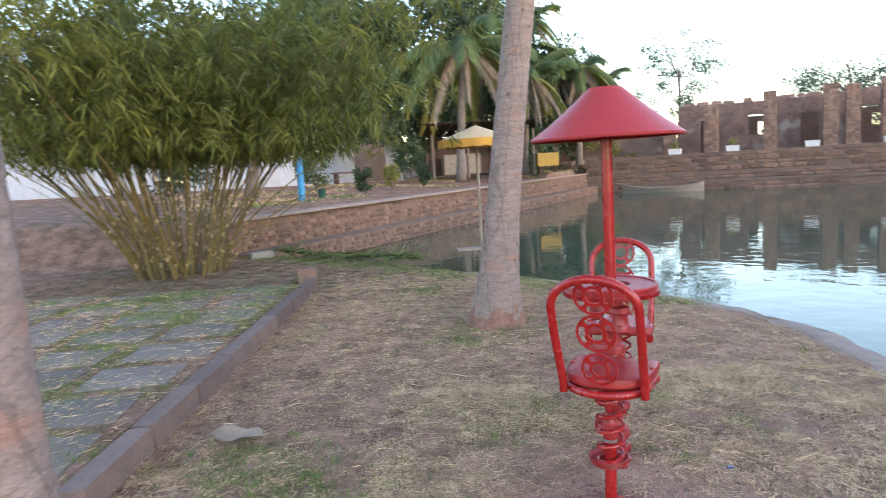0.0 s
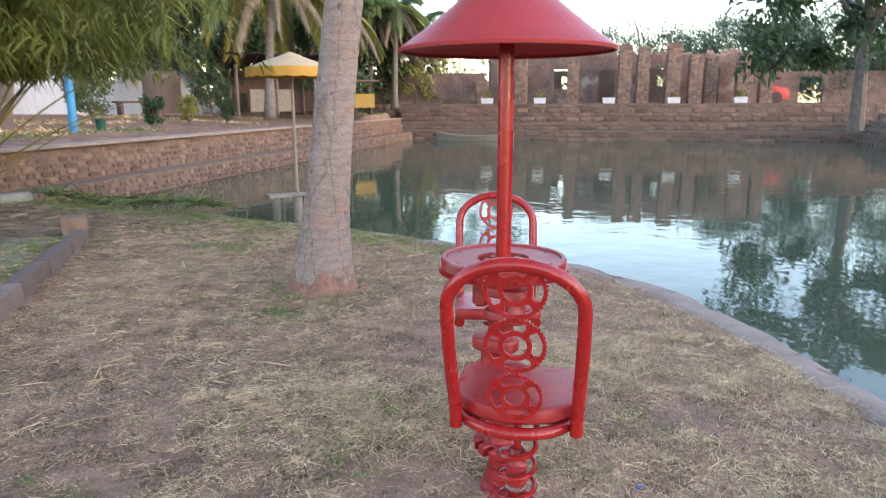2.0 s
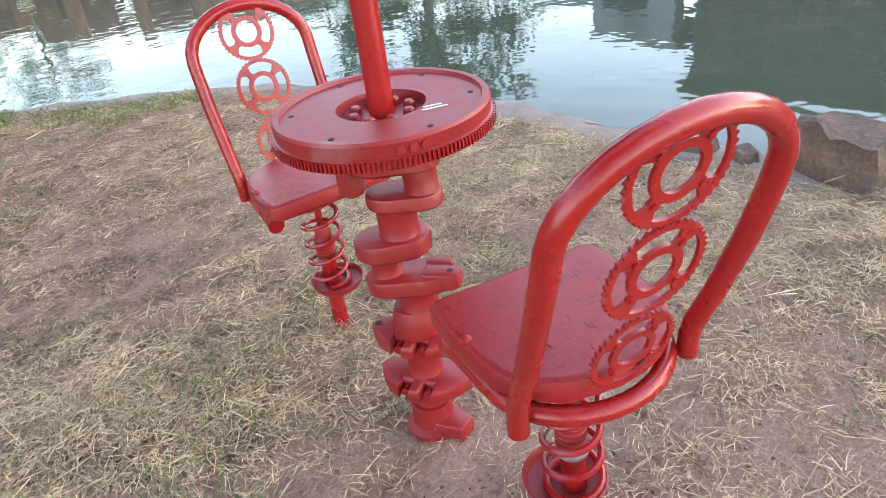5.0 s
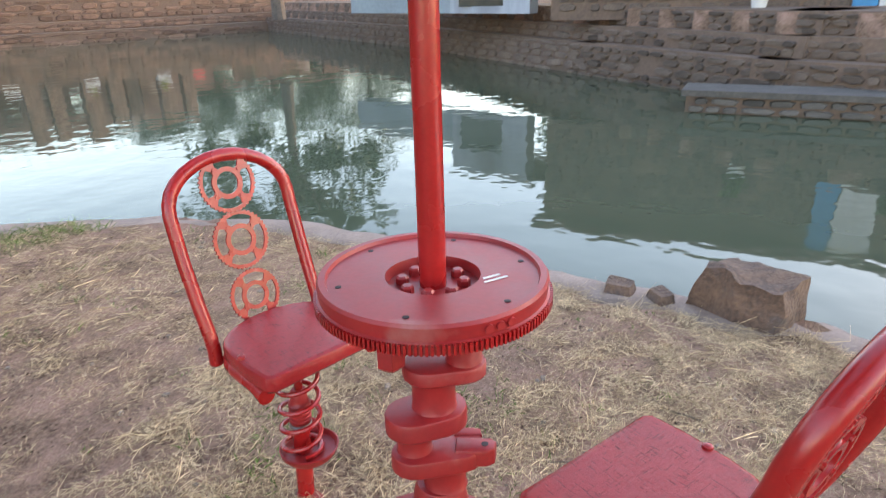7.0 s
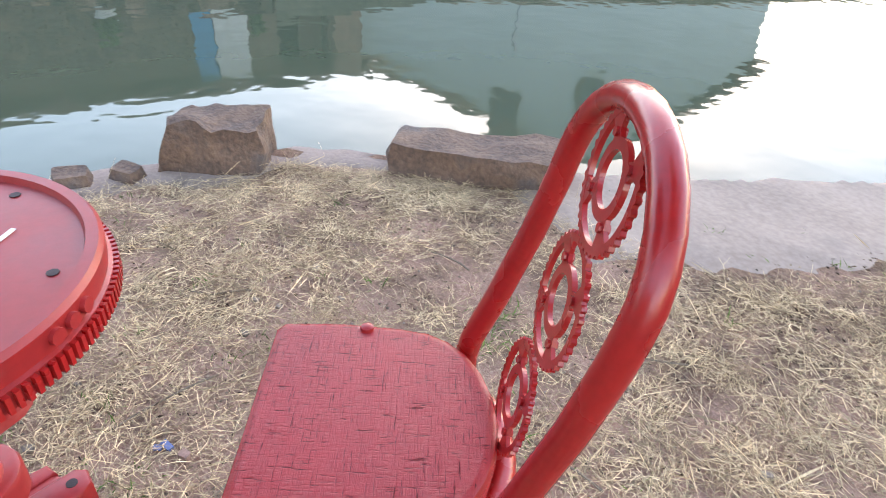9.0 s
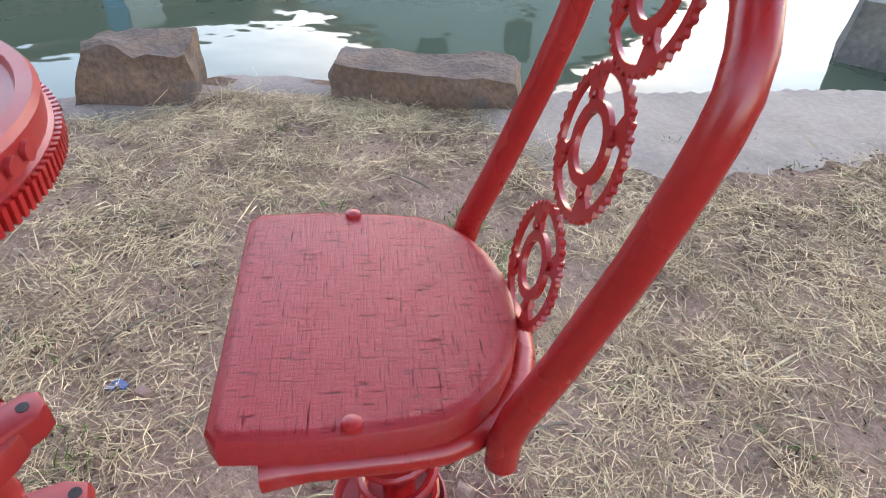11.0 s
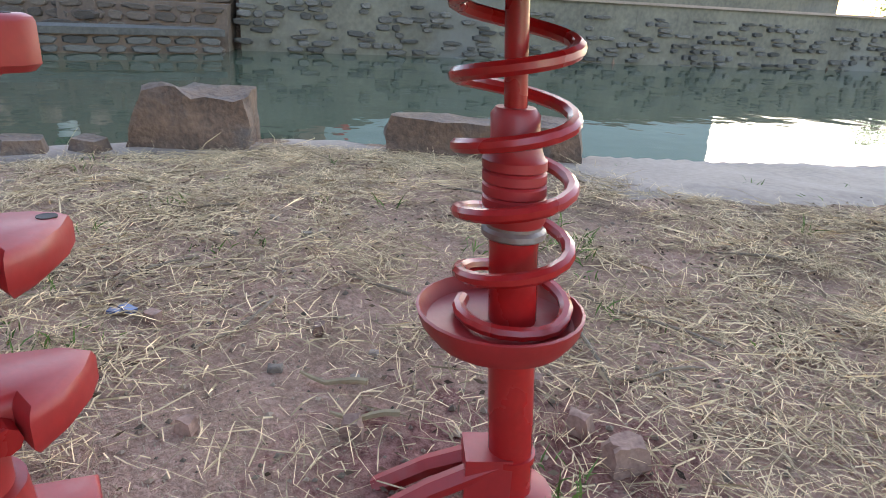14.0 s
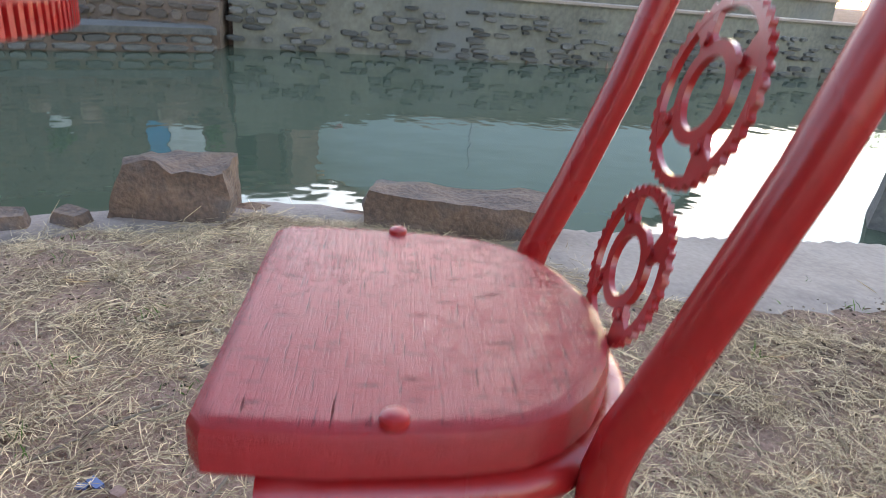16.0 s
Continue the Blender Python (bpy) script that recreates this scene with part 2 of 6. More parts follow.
def ring_lines(m, per_metre, dark):
    """Thin, wavy dark rings round a trunk, laid over the material's colour and relief."""
    nt = m.node_tree
    p = nt.nodes["Principled BSDF"]
    tc, wv, rp, mx = (nt.nodes.new(k) for k in ("ShaderNodeTexCoord", "ShaderNodeTexWave", "ShaderNodeValToRGB", "ShaderNodeMix"))
    wv.bands_direction = "Z"
    wv.inputs["Scale"].default_value, wv.inputs["Distortion"].default_value, wv.inputs["Detail"].default_value, wv.inputs["Detail Scale"].default_value = per_metre / 3.18, 5.0, 5, 3.0
    nt.links.new(tc.outputs["Object"], wv.inputs["Vector"])
    rp.color_ramp.elements[0].position, rp.color_ramp.elements[1].position = 0.01, 0.13
    rp.color_ramp.elements[0].color, rp.color_ramp.elements[1].color = (0.36, 0.36, 0.36, 1), (0, 0, 0, 1)
    nt.links.new(wv.outputs["Fac"], rp.inputs[0])
    mx.data_type = "RGBA"
    old = p.inputs["Base Color"].links[0].from_socket
    nt.links.new(rp.outputs[0], mx.inputs[0])
    nt.links.new(old, mx.inputs[6])
    mx.inputs[7].default_value = (*dark, 1)
    nt.links.new(mx.outputs[2], p.inputs["Base Color"])


ring_lines(BARK, 17.0, (0.12, 0.08, 0.066))


def pits_and_cracks(m, dark):
    """Short dark pits and a few long upright cracks in the bark."""
    nt = m.node_tree
    p = nt.nodes["Principled BSDF"]
    N, link = nt.nodes.new, nt.links.new
    tc = N("ShaderNodeTexCoord")
    marks = []
    for scale, stretch, lo, hi in ((9.0, (1.0, 1.0, 0.9), 0.13, 0.17), (2.0, (2.2, 2.2, 0.22), 0.012, 0.024)):
        mp, vo, mr = N("ShaderNodeMapping"), N("ShaderNodeTexVoronoi"), N("ShaderNodeMapRange")
        mp.inputs["Scale"].default_value = stretch
        vo.feature = "F1" if scale > 5 else "DISTANCE_TO_EDGE"
        vo.inputs["Scale"].default_value = scale
        link(tc.outputs["Object"], mp.inputs[0])
        no, ad = N("ShaderNodeTexNoise"), N("ShaderNodeVectorMath")
        no.inputs["Scale"].default_value = 7.0
        ad.operation = "MULTIPLY_ADD"
        ad.inputs[1].default_value = (0.12, 0.12, 0.12)
        link(tc.outputs["Object"], no.inputs["Vector"])
        link(no.outputs["Color"], ad.inputs[0])
        link(mp.outputs[0], ad.inputs[2])
        link(ad.outputs[0], vo.inputs["Vector"])
        mr.inputs[1].default_value, mr.inputs[2].default_value, mr.inputs[3].default_value, mr.inputs[4].default_value = lo, hi, 0.62 if scale > 5 else 0.34, 0.0
        link(vo.outputs["Distance"], mr.inputs[0])
        marks.append(mr.outputs[0])
    mx, mo = N("ShaderNodeMix"), N("ShaderNodeMath")
    mo.operation = "MAXIMUM"
    link(marks[0], mo.inputs[0])
    link(marks[1], mo.inputs[1])
    mx.data_type = "RGBA"
    link(mo.outputs[0], mx.inputs[0])
    link(p.inputs["Base Color"].links[0].from_socket, mx.inputs[6])
    mx.inputs[7].default_value = (*dark, 1)
    link(mx.outputs[2], p.inputs["Base Color"])


pits_and_cracks(BARK, (0.06, 0.042, 0.036))
BARK_DARK = surface("dark_tree_bark", (0.20, 0.155, 0.13), (0.10, 0.078, 0.066), rough=0.9, scale=6, fine=30, bump=0.6)
CULM = surface("yellow_green_bamboo", (0.20, 0.135, 0.030), (0.070, 0.060, 0.020), rough=0.5, scale=3, fine=20, bump=0.1, vary=0.3, island=True)
SHEATH = surface("dry_bamboo_sheath", (0.42, 0.31, 0.18), (0.24, 0.16, 0.09), rough=0.8, bump=0.2, vary=0.3, island=True)


def leaf_mat(name, base, other, through_amount=0.35):
    m = surface(name, base, other, rough=0.55, scale=0.5, fine=3, bump=0, vary=0.4, island=True, specular=0.35)
    nt = m.node_tree
    p = nt.nodes["Principled BSDF"]
    tr, mix = nt.nodes.new("ShaderNodeBsdfTranslucent"), nt.nodes.new("ShaderNodeMixShader")
    nt.links.new(p.inputs["Base Color"].links[0].from_socket, tr.inputs[0])
    mix.inputs[0].default_value = through_amount
    nt.links.new(p.outputs[0], mix.inputs[1])
    nt.links.new(tr.outputs[0], mix.inputs[2])
    nt.links.new(mix.outputs[0], nt.nodes["Material Output"].inputs[0])
    return m


BAMBOO_LEAF = leaf_mat("bamboo_leaf", (0.19, 0.18, 0.030), (0.075, 0.095, 0.020))
PALM_LEAF = leaf_mat("palm_leaf", (0.13, 0.17, 0.05), (0.06, 0.09, 0.03))
PALM_YELLOW = leaf_mat("yellowing_palm_leaf", (0.30, 0.27, 0.06), (0.18, 0.18, 0.05))
TREE_LEAF = leaf_mat("tree_leaf", (0.075, 0.115, 0.05), (0.035, 0.06, 0.025))
# tree_leaf made paler and bluer: distance haze mixed into the leaf colour
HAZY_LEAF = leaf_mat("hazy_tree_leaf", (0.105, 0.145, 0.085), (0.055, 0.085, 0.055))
DEAD_LEAF = leaf_mat("dry_hanging_frond", (0.26, 0.20, 0.14), (0.14, 0.105, 0.08), 0.2)
CLOTH = surface("yellow_canvas", (0.55, 0.29, 0.045), (0.45, 0.22, 0.035), rough=0.8, bump=0.1)
CLOTH_TOP = surface("faded_cream_canvas", (0.52, 0.38, 0.22), (0.42, 0.29, 0.15), rough=0.85, bump=0.1)
YELLOW = surface("yellow_painted_board", (0.40, 0.23, 0.03), rough=0.6)
PALE = surface("white_painted_stone", (0.72, 0.70, 0.68), (0.55, 0.52, 0.50), rough=0.8)
SLAB = surface("dark_slate_slab", (0.21, 0.168, 0.142), (0.12, 0.094, 0.080), rough=0.85, scale=2.5, fine=40, bump=0.4, depth=0.008, vary=0.25)
KERB = surface("brown_grey_kerb_stone", (0.19, 0.125, 0.102), (0.105, 0.070, 0.058), rough=0.9, scale=4, fine=50, bump=0.5, depth=0.01, vary=0.2)
POLE_GREY = surface("grey_metal_pole", (0.33, 0.31, 0.29), rough=0.6)
RED_PLASTIC = surface("red_plastic", (0.55, 0.03, 0.03), rough=0.4, bump=0)
GLASS_DARK = surface("dark_window_pane", (0.03, 0.045, 0.05), rough=0.12, bump=0)
STUMP = surface("sawn_brown_wood", (0.27, 0.16, 0.115), (0.14, 0.085, 0.062), rough=0.9, scale=12, bump=0.5, stretch=(1, 1, 0.3))
ROOT = surface("reddish_root_bark", (0.30, 0.155, 0.108), (0.15, 0.075, 0.055), rough=0.95, scale=14, fine=70, bump=0.9, depth=0.012)
LEAF_BROWN = surface("dry_brown_leaf", (0.36, 0.255, 0.185), (0.22, 0.15, 0.105), rough=0.8, scale=9, bump=0.3)
FLAKE = surface("crumbled_leaf", (0.24, 0.155, 0.10), (0.075, 0.048, 0.034), rough=0.9, vary=0.6, island=True, bump=0, specular=0.15)
TWIG = surface("brown_twig", (0.26, 0.18, 0.12), (0.15, 0.10, 0.07), rough=0.85)
GRIT = surface("earth_crumbs", (0.34, 0.24, 0.17), (0.16, 0.105, 0.075), rough=0.95, vary=0.55, island=True, bump=0)
CLOD = surface("reddish_earth_clod", (0.33, 0.19, 0.145), (0.17, 0.09, 0.068), rough=0.95, scale=30, fine=160, bump=0.8, depth=0.004, vary=0.3)
PEBBLE = surface("pale_pebble", (0.34, 0.245, 0.19), (0.20, 0.14, 0.11), rough=0.9, vary=0.4)
BLUE_BAG = surface("blue_plastic_scrap", (0.10, 0.13, 0.30), rough=0.4, bump=0)
GREEN_TUB = surface("dark_green_plastic", (0.02, 0.10, 0.07), rough=0.5, bump=0)
FAR_GREEN = leaf_mat("distant_foliage", (0.06, 0.085, 0.055), (0.035, 0.05, 0.035), 0.2)


def water_mat():
    m = bpy.data.materials.new("green_pond_water")
    m.use_nodes = True
    nt = m.node_tree
    p = nt.nodes["Principled BSDF"]
    p.inputs["Base Color"].default_value = (0.068, 0.082, 0.052, 1)
    p.inputs["Roughness"].default_value = 0.03
    p.inputs["IOR"].default_value = 1.34
    tc, mp = nt.nodes.new("ShaderNodeTexCoord"), nt.nodes.new("ShaderNodeMapping")
    mp.inputs["Scale"].default_value = (1.0, 1.0, 1.0)
    nt.links.new(tc.outputs["Object"], mp.inputs[0])
    n1, n2 = nt.nodes.new("ShaderNodeTexNoise"), nt.nodes.new("ShaderNodeTexNoise")
    n1.inputs["Scale"].default_value, n1.inputs["Detail"].default_value = 3.2, 2
    n2.inputs["Scale"].default_value, n2.inputs["Detail"].default_value = 0.7, 2
    nt.links.new(mp.outputs[0], n1.inputs["Vector"])
    nt.links.new(mp.outputs[0], n2.inputs["Vector"])
    b1, b2 = nt.nodes.new("ShaderNodeBump"), nt.nodes.new("ShaderNodeBump")
    b1.inputs["Strength"].default_value, b1.inputs["Distance"].default_value = 0.075, 0.05
    b2.inputs["Strength"].default_value, b2.inputs["Distance"].default_value = 0.08, 0.10
    nt.links.new(n1.outputs["Fac"], b1.inputs["Height"])
    nt.links.new(n2.outputs["Fac"], b2.inputs["Height"])
    nt.links.new(b1.outputs[0], b2.inputs["Normal"])
    nt.links.new(b2.outputs[0], p.inputs["Normal"])
    return m


WATER = water_mat()


# ---- mesh helpers ----
class Geo:
    """Vertices and faces gathered for one mesh."""

    def __init__(self):
        self.v, self.f = [], []

    def add(self, v, f):
        n = len(self.v)
        self.v += [tuple(p) for p in v]
        self.f += [tuple(i + n for i in q) for q in f]
        return self

    def moved(self, m):
        self.v = [tuple(m @ Vector(p)) for p in self.v]
        return self

    def mesh(self, name, material, smooth=False):
        me = bpy.data.meshes.new(name)
        me.from_pydata(self.v, [], self.f)
        me.materials.append(material)
        if smooth:
            me.shade_smooth()
            if smooth != "all":
                me.set_sharp_from_angle(angle=radians(38))
        me.update()
        return me


def box(cx, cy, cz, sx, sy, sz, taper=1.0, turn=0.0):
    c, s = math.cos(turn), math.sin(turn)
    v = []
    for z, k in ((-0.5, 1.0), (0.5, taper)):
        for x, y in ((-0.5, -0.5), (0.5, -0.5), (0.5, 0.5), (-0.5, 0.5)):
            a, b = x * sx * k, y * sy * k
            v.append((cx + a * c - b * s, cy + a * s + b * c, cz + z * sz))
    return v, [(3, 2, 1, 0), (4, 5, 6, 7), (0, 1, 5, 4), (1, 2, 6, 5), (2, 3, 7, 6), (3, 0, 4, 7)]


def tube(points, radius, seg=10, closed=False, caps=True):
    pts = [Vector(p) for p in points]
    n = len(pts)
    radii = radius if isinstance(radius, (list, tuple)) else [radius] * n
    v, f = [], []
    ref = None
    for i, p in enumerate(pts):
        a, b = pts[i - 1] if (i or closed) else p, pts[(i + 1) % n] if (i < n - 1 or closed) else p
        d = (b - a).normalized()
        if ref is None:
            ref = d.orthogonal().normalized()
        ref = (ref - d * ref.dot(d)).normalized()
        side = d.cross(ref)
        for k in range(seg):
            w = 2 * math.pi * k / seg
            v.append(p + (ref * math.cos(w) + side * math.sin(w)) * radii[i])
    for i in range(n if closed else n - 1):
        for k in range(seg):
            a, b = i * seg + k, i * seg + (k + 1) % seg
            c, d = ((i + 1) % n) * seg + (k + 1) % seg, ((i + 1) % n) * seg + k
            f.append((a, b, c, d))
    if caps and not closed:
        f.append(tuple(reversed(range(seg))))
        f.append(tuple(range((n - 1) * seg, n * seg)))
    return v, f


def lathe(profile, seg=24, cx=0.0, cy=0.0):
    """Turned solid from (radius, z) pairs, upwards."""
    v, f = [], []
    for r, z in profile:
        for k in range(seg):
            w = 2 * math.pi * k / seg
            v.append((cx + r * math.cos(w), cy + r * math.sin(w), z))
    for i in range(len(profile) - 1):
        for k in range(seg):
            a, b = i * seg + k, i * seg + (k + 1) % seg
            f.append((a, b, b + seg, a + seg))
    f.append(tuple(reversed(range(seg))))
    f.append(tuple(range((len(profile) - 1) * seg, len(profile) * seg)))
    return v, f


def prism(poly, z0, z1, r=0.0, flat=False):
    """Solid over a counterclockwise outline, its edges rounded by r; flat keeps the faces plane up to the rounding."""
    n = len(poly)
    P = [Vector((x, y)) for x, y in poly]
    inner = []
    for i in range(n):
        a, b = (P[i] - P[i - 1]).normalized(), (P[(i + 1) % n] - P[i]).normalized()
        t = (a + b)
        t = t.normalized() if t.length > 1e-6 else a
        inner.append(Vector((-t.y, t.x)))
    layers = [(z0, r), (z0 + r, 0.0), (z1 - r, 0.0), (z1 - r * 0.35, r * 0.3), (z1, r)] if r else [(z0, 0), (z1, 0)]
    if flat:
        layers = [(z0, r * 1.5)] + layers + [(z1, r * 1.5), (z1, r * 2.2)]
    v, f = [], []
    for z, k in layers:
        v += [(p.x + q.x * k, p.y + q.y * k, z) for p, q in zip(P, inner)]
    for j in range(len(layers) - 1):
        for i in range(n):
            a, b = j * n + i, j * n + (i + 1) % n
            f.append((a, b, b + n, a + n))
    f.append(tuple(reversed(range(n))))
    f.append(tuple(range((len(layers) - 1) * n, len(layers) * n)))
    return v, f


def part(name, geo, material, parent, label="", smooth=True):
    ob = new(name, geo.mesh(name, material, smooth))
    ob.parent = parent
    if label:
        ob["label"] = label
    return ob


def thing(name, label, category, m=None, group="", kind=""):
    e = new(name)
    e.empty_display_size = 0.1
    if m is not None:
        e.matrix_world = m
    return tagged(e, label, category, group, kind)


def solid(name, geo, material, label, category, m=None, group="", kind="", smooth=True):
    ob = new(name, geo.mesh(name, material, smooth))
    if m is not None:
        ob.matrix_world = m
    return tagged(ob, label, category, group, kind)


# ---- the pond's outline and the lie of the land ----
WATER_Z = -0.30
SHORE_LINE = [(-4.0, 9.6), (-3.0, 8.7), (-1.4, 7.2), (-0.4, 6.2), (0.6, 5.1), (1.45, 4.05), (2.0, 3.1), (2.28, 2.2), (2.24, 1.2), (2.1, 0.4), (2.02, -0.3),
              (1.98, -0.9), (1.72, -1.3), (1.24, -1.98), (1.02, -2.4), (0.76, -3.0), (0.5, -3.45), (-0.3, -5.0), (-1.0, -8.0), (-1.0, -15.0)]
EAST_LINE = [(5.3, -15.7), (5.9, -13.5), (7.2, -8.3), (8.4, -4.8), (9.04, -2.55), (8.95, -2.1), (9.6, -0.6), (12.2, 2.7), (16.8, 8.3), (24.5, 20.3)]
NORTH_WEST = (7.0, 29.3)
POND = SHORE_LINE + EAST_LINE + [NORTH_WEST]


def pond_distance(X, Y):
    """Distance to the pond's edge, negative over the water."""
    best, inside = np.full(X.shape, 1e9), np.zeros(X.shape, bool)
    for (ax, ay), (bx, by) in zip(POND, POND[1:] + POND[:1]):
        dx, dy = bx - ax, by - ay
        t = np.clip(((X - ax) * dx + (Y - ay) * dy) / (dx * dx + dy * dy), 0, 1)
        best = np.minimum(best, np.hypot(X - ax - t * dx, Y - ay - t * dy))
        cross = ((ay > Y) != (by > Y)) & (X < dx * (Y - ay) / (dy if dy else 1e-9) + ax)
        inside ^= cross
    return np.where(inside, -best, best)


def line_side(X, Y, a, b):
    """Distance to the left of the line from a to b."""
    dx, dy = b[0] - a[0], b[1] - a[1]
    n = math.hypot(dx, dy)
    return (dx * (Y - a[1]) - dy * (X - a[0])) / n


def smooth_step(v, lo, hi):
    t = np.clip((v - lo) / (hi - lo), 0, 1)
    return t * t * (3 - 2 * t)


def wobble(X, Y):
    return (0.5 * np.sin(X * 2.1 + 1.3 * np.sin(Y * 1.7)) + 0.5 * np.sin(Y * 2.7 + 1.1 * np.sin(X * 2.3))) * 0.5 + 0.25 * np.sin(X * 7.3 + Y * 5.1) * np.sin(Y * 6.7 - X * 3.9)


def land(X, Y):
    d = pond_distance(X, Y)
    west = line_side(X, Y, (-4.0, 9.5), NORTH_WEST)
    north = line_side(X, Y, NORTH_WEST, (24.5, 20.3))
    east = np.where(X > 4, 1.0, 0.0)
    near = 0.018 * wobble(X, Y) - 0.05 * (1 - smooth_step(d, 0.0, 0.9))
    h = near + 0.10 * smooth_step(-X, 2.50, 2.62) * smooth_step(Y, -0.40, -0.28) * (1 - smooth_step(Y, 4.6, 5.6))
    west_mask = smooth_step(west, 0.80, 0.95) * smooth_step(Y, 8.6, 10.0)
    h = np.where(west_mask > 0, h * (1 - west_mask) + west_mask * (0.62 + 0.045 * np.clip(west, 0, 14)), h)
    h = np.where(north > 1.7, 1.35, h)
    h = np.where((north > -0.2) & (north <= 1.7), -1.2, h)
    h = np.where((X > 4) & (north <= -0.2) & (d > 0.5), 0.90 - 0.32 * smooth_step(-Y, 2.8, 6.0), h)
    h = np.where((X > 4) & (north <= -0.2) & (d <= 0.5), -1.2, h)
    h = np.where((west > -0.2) & (west < 0.8) & (Y > 9.9), -1.2, h)
    return np.where(d < -0.02, -1.2 + 0.85 * smooth_step(d, -0.5, -0.02), h)


def ground_sheet():
    xs = np.concatenate([[-900, -300, -120, -60, -40, -30, -24, -19], np.arange(-16, -5, 0.6), np.arange(-5, 3.2, 0.07), np.arange(3.2, 26, 0.5), [27, 29, 33, 40, 60, 120, 300, 900]])
    ys = np.concatenate([[-900, -300, -120, -60, -40, -28, -22], np.arange(-18, -5, 0.6), np.arange(-5, 8.5, 0.07), np.arange(8.5, 34, 0.4), [36, 40, 48, 60, 120, 300, 900]])
    X, Y = np.meshgrid(xs, ys)
    Z = land(X, Y)
    nx, ny = len(xs), len(ys)
    v = np.stack([X, Y, Z], -1).reshape(-1, 3)
    i = np.arange(nx * ny).reshape(ny, nx)
    q = np.stack([i[:-1, :-1], i[:-1, 1:], i[1:, 1:], i[1:, :-1]], -1).reshape(-1, 4)
    me = bpy.data.meshes.new("ground")
    me.from_pydata(v.tolist(), [], q.tolist())
    me.materials.append(EARTH)
    me.shade_smooth()
    ob = new("ground", me)
    return tagged(ob, "dry brown earth with straw and sparse grass", "ground", kind="structure")


ground_sheet()
g = Geo()
g.add([(-12, -18, WATER_Z), (32, -18, WATER_Z), (32, 36, WATER_Z), (-12, 36, WATER_Z)], [(0, 1, 2, 3)])
solid("water", g, WATER, "still green pond water with faint ripples", "pond", kind="structure", smooth=False)


# ---- stone walls of the pond ----
def wall_run(geo, a, b, z0, z1, thick, batter=0.0):
    """A wall body between two points; its face is on the right-hand side going from a to b."""
    a, b = Vector(a), Vector(b)
    d = (b - a).normalized()
    back = Vector((-d.y, d.x))
    v = []
    for p in (a, b):
        v += [(*p, z0), (*(p + back * thick), z0), (*(p + back * thick), z1), (*(p + back * batter), z1)]
    geo.add(v, [(0, 3, 2, 1), (4, 5, 6, 7), (0, 4, 7, 3), (3, 7, 6, 2), (2, 6, 5, 1), (1, 5, 4, 0)])


def stone_shape(r, w, h, deep):
    """A rough block: a back rim and a smaller, uneven front face that looks along -y."""
    n = 7
    rim, face = [], []
    for k in range(n):
        t = 2 * math.pi * (k + 0.3 * r.random()) / n
        c, s = math.cos(t), math.sin(t)
        e = 0.62
        x, z = math.copysign(abs(c) ** e, c) * w / 2, math.copysign(abs(s) ** e, s) * h / 2
        rim.append((x, 0.02, z))
        face.append((x * 0.84, -deep * (0.8 + 0.4 * r.random()), z * 0.80))
    return rim + face, [tuple(range(n, 2 * n))] + [(k, (k + 1) % n, n + (k + 1) % n, n + k) for k in range(n)]


def stones_on(a, b, z0, z1, batter, mean_w, mean_h, keep, r, put):
    """Courses of stones over a wall face from a to b."""
    a, b = Vector(a), Vector(b)
    L = (b - a).length
    d = (b - a) / L
    back = Vector((-d.y, d.x))
    z = z0
    while z < z1 - 0.03:
        h = min(mean_h * r.uniform(0.7, 1.35), z1 - z)
        s = -r.random() * mean_w
        while s < L:
            w = mean_w * r.uniform(0.55, 1.6)
            mid = s + w / 2
            if 0.02 < mid < L - 0.02 and r.random() < keep:
                p = a + d * mid + back * (batter * (z + h / 2 - z0) / max(z1 - z0, 0.01))
                m = Matrix.Translation((p.x, p.y, z + h / 2)) @ Matrix.Rotation(math.atan2(d.y, d.x), 4, "Z") @ Matrix.Rotation(r.uniform(-0.08, 0.08), 4, "Y")
                put(m, w * 0.93, h * 0.90)
            s += w
        z += h


def stones_joined(name, runs, parent, material, mean_w, mean_h, keep, r, deep=0.03):
    geo = Geo()

    def put(m, w, h):
        v, f = stone_shape(r, w, h, deep)
        geo.add([m @ Vector(p) for p in v], f)

    for a, b, z0, z1, batter in runs:
        stones_on(a, b, z0, z1, batter, mean_w, mean_h, keep, r, put)
    ob = part(name, geo, material, parent, "uneven laid stones", smooth=False)
    ob["kind"] = "stuff"
    return ob


r = random.Random(3)
# western quay with its ledge
west_wall = thing("wall_west", "low brown rubble stone quay wall beside pond", "wall", kind="structure")
NW, SW = NORTH_WEST, (-4.3, 8.95)
dw = (Vector(NW) - Vector(SW)).normalized()
bw = Vector((-dw.y, dw.x))
up0, up1 = Vector(SW) + bw * 0.55, Vector(NW) + bw * 0.55
g = Geo()
wall_run(g, SW, NW, -1.2, 0.06, 1.2, 0.10)
part("ledge", g, MORTAR, west_wall, smooth=False)
g = Geo()
wall_run(g, up0, up1, -0.2, 0.66, 0.7, 0.10)
part("upper_wall", g, MORTAR, west_wall, smooth=False)
stones_joined("stones", [(SW, NW, -0.45, 0.05, 0.10), (up0, up1, 0.08, 0.62, 0.10)], west_wall, STONE, 0.20, 0.10, 0.90, r, 0.010)
g = Geo()
wall_run(g, up0 - bw * 0.04 + Vector((0, 0)), up1 - bw * 0.04, 0.66, 0.70, 0.55)
part("coping", g, SHORE, west_wall, "pale worn coping", smooth=False)

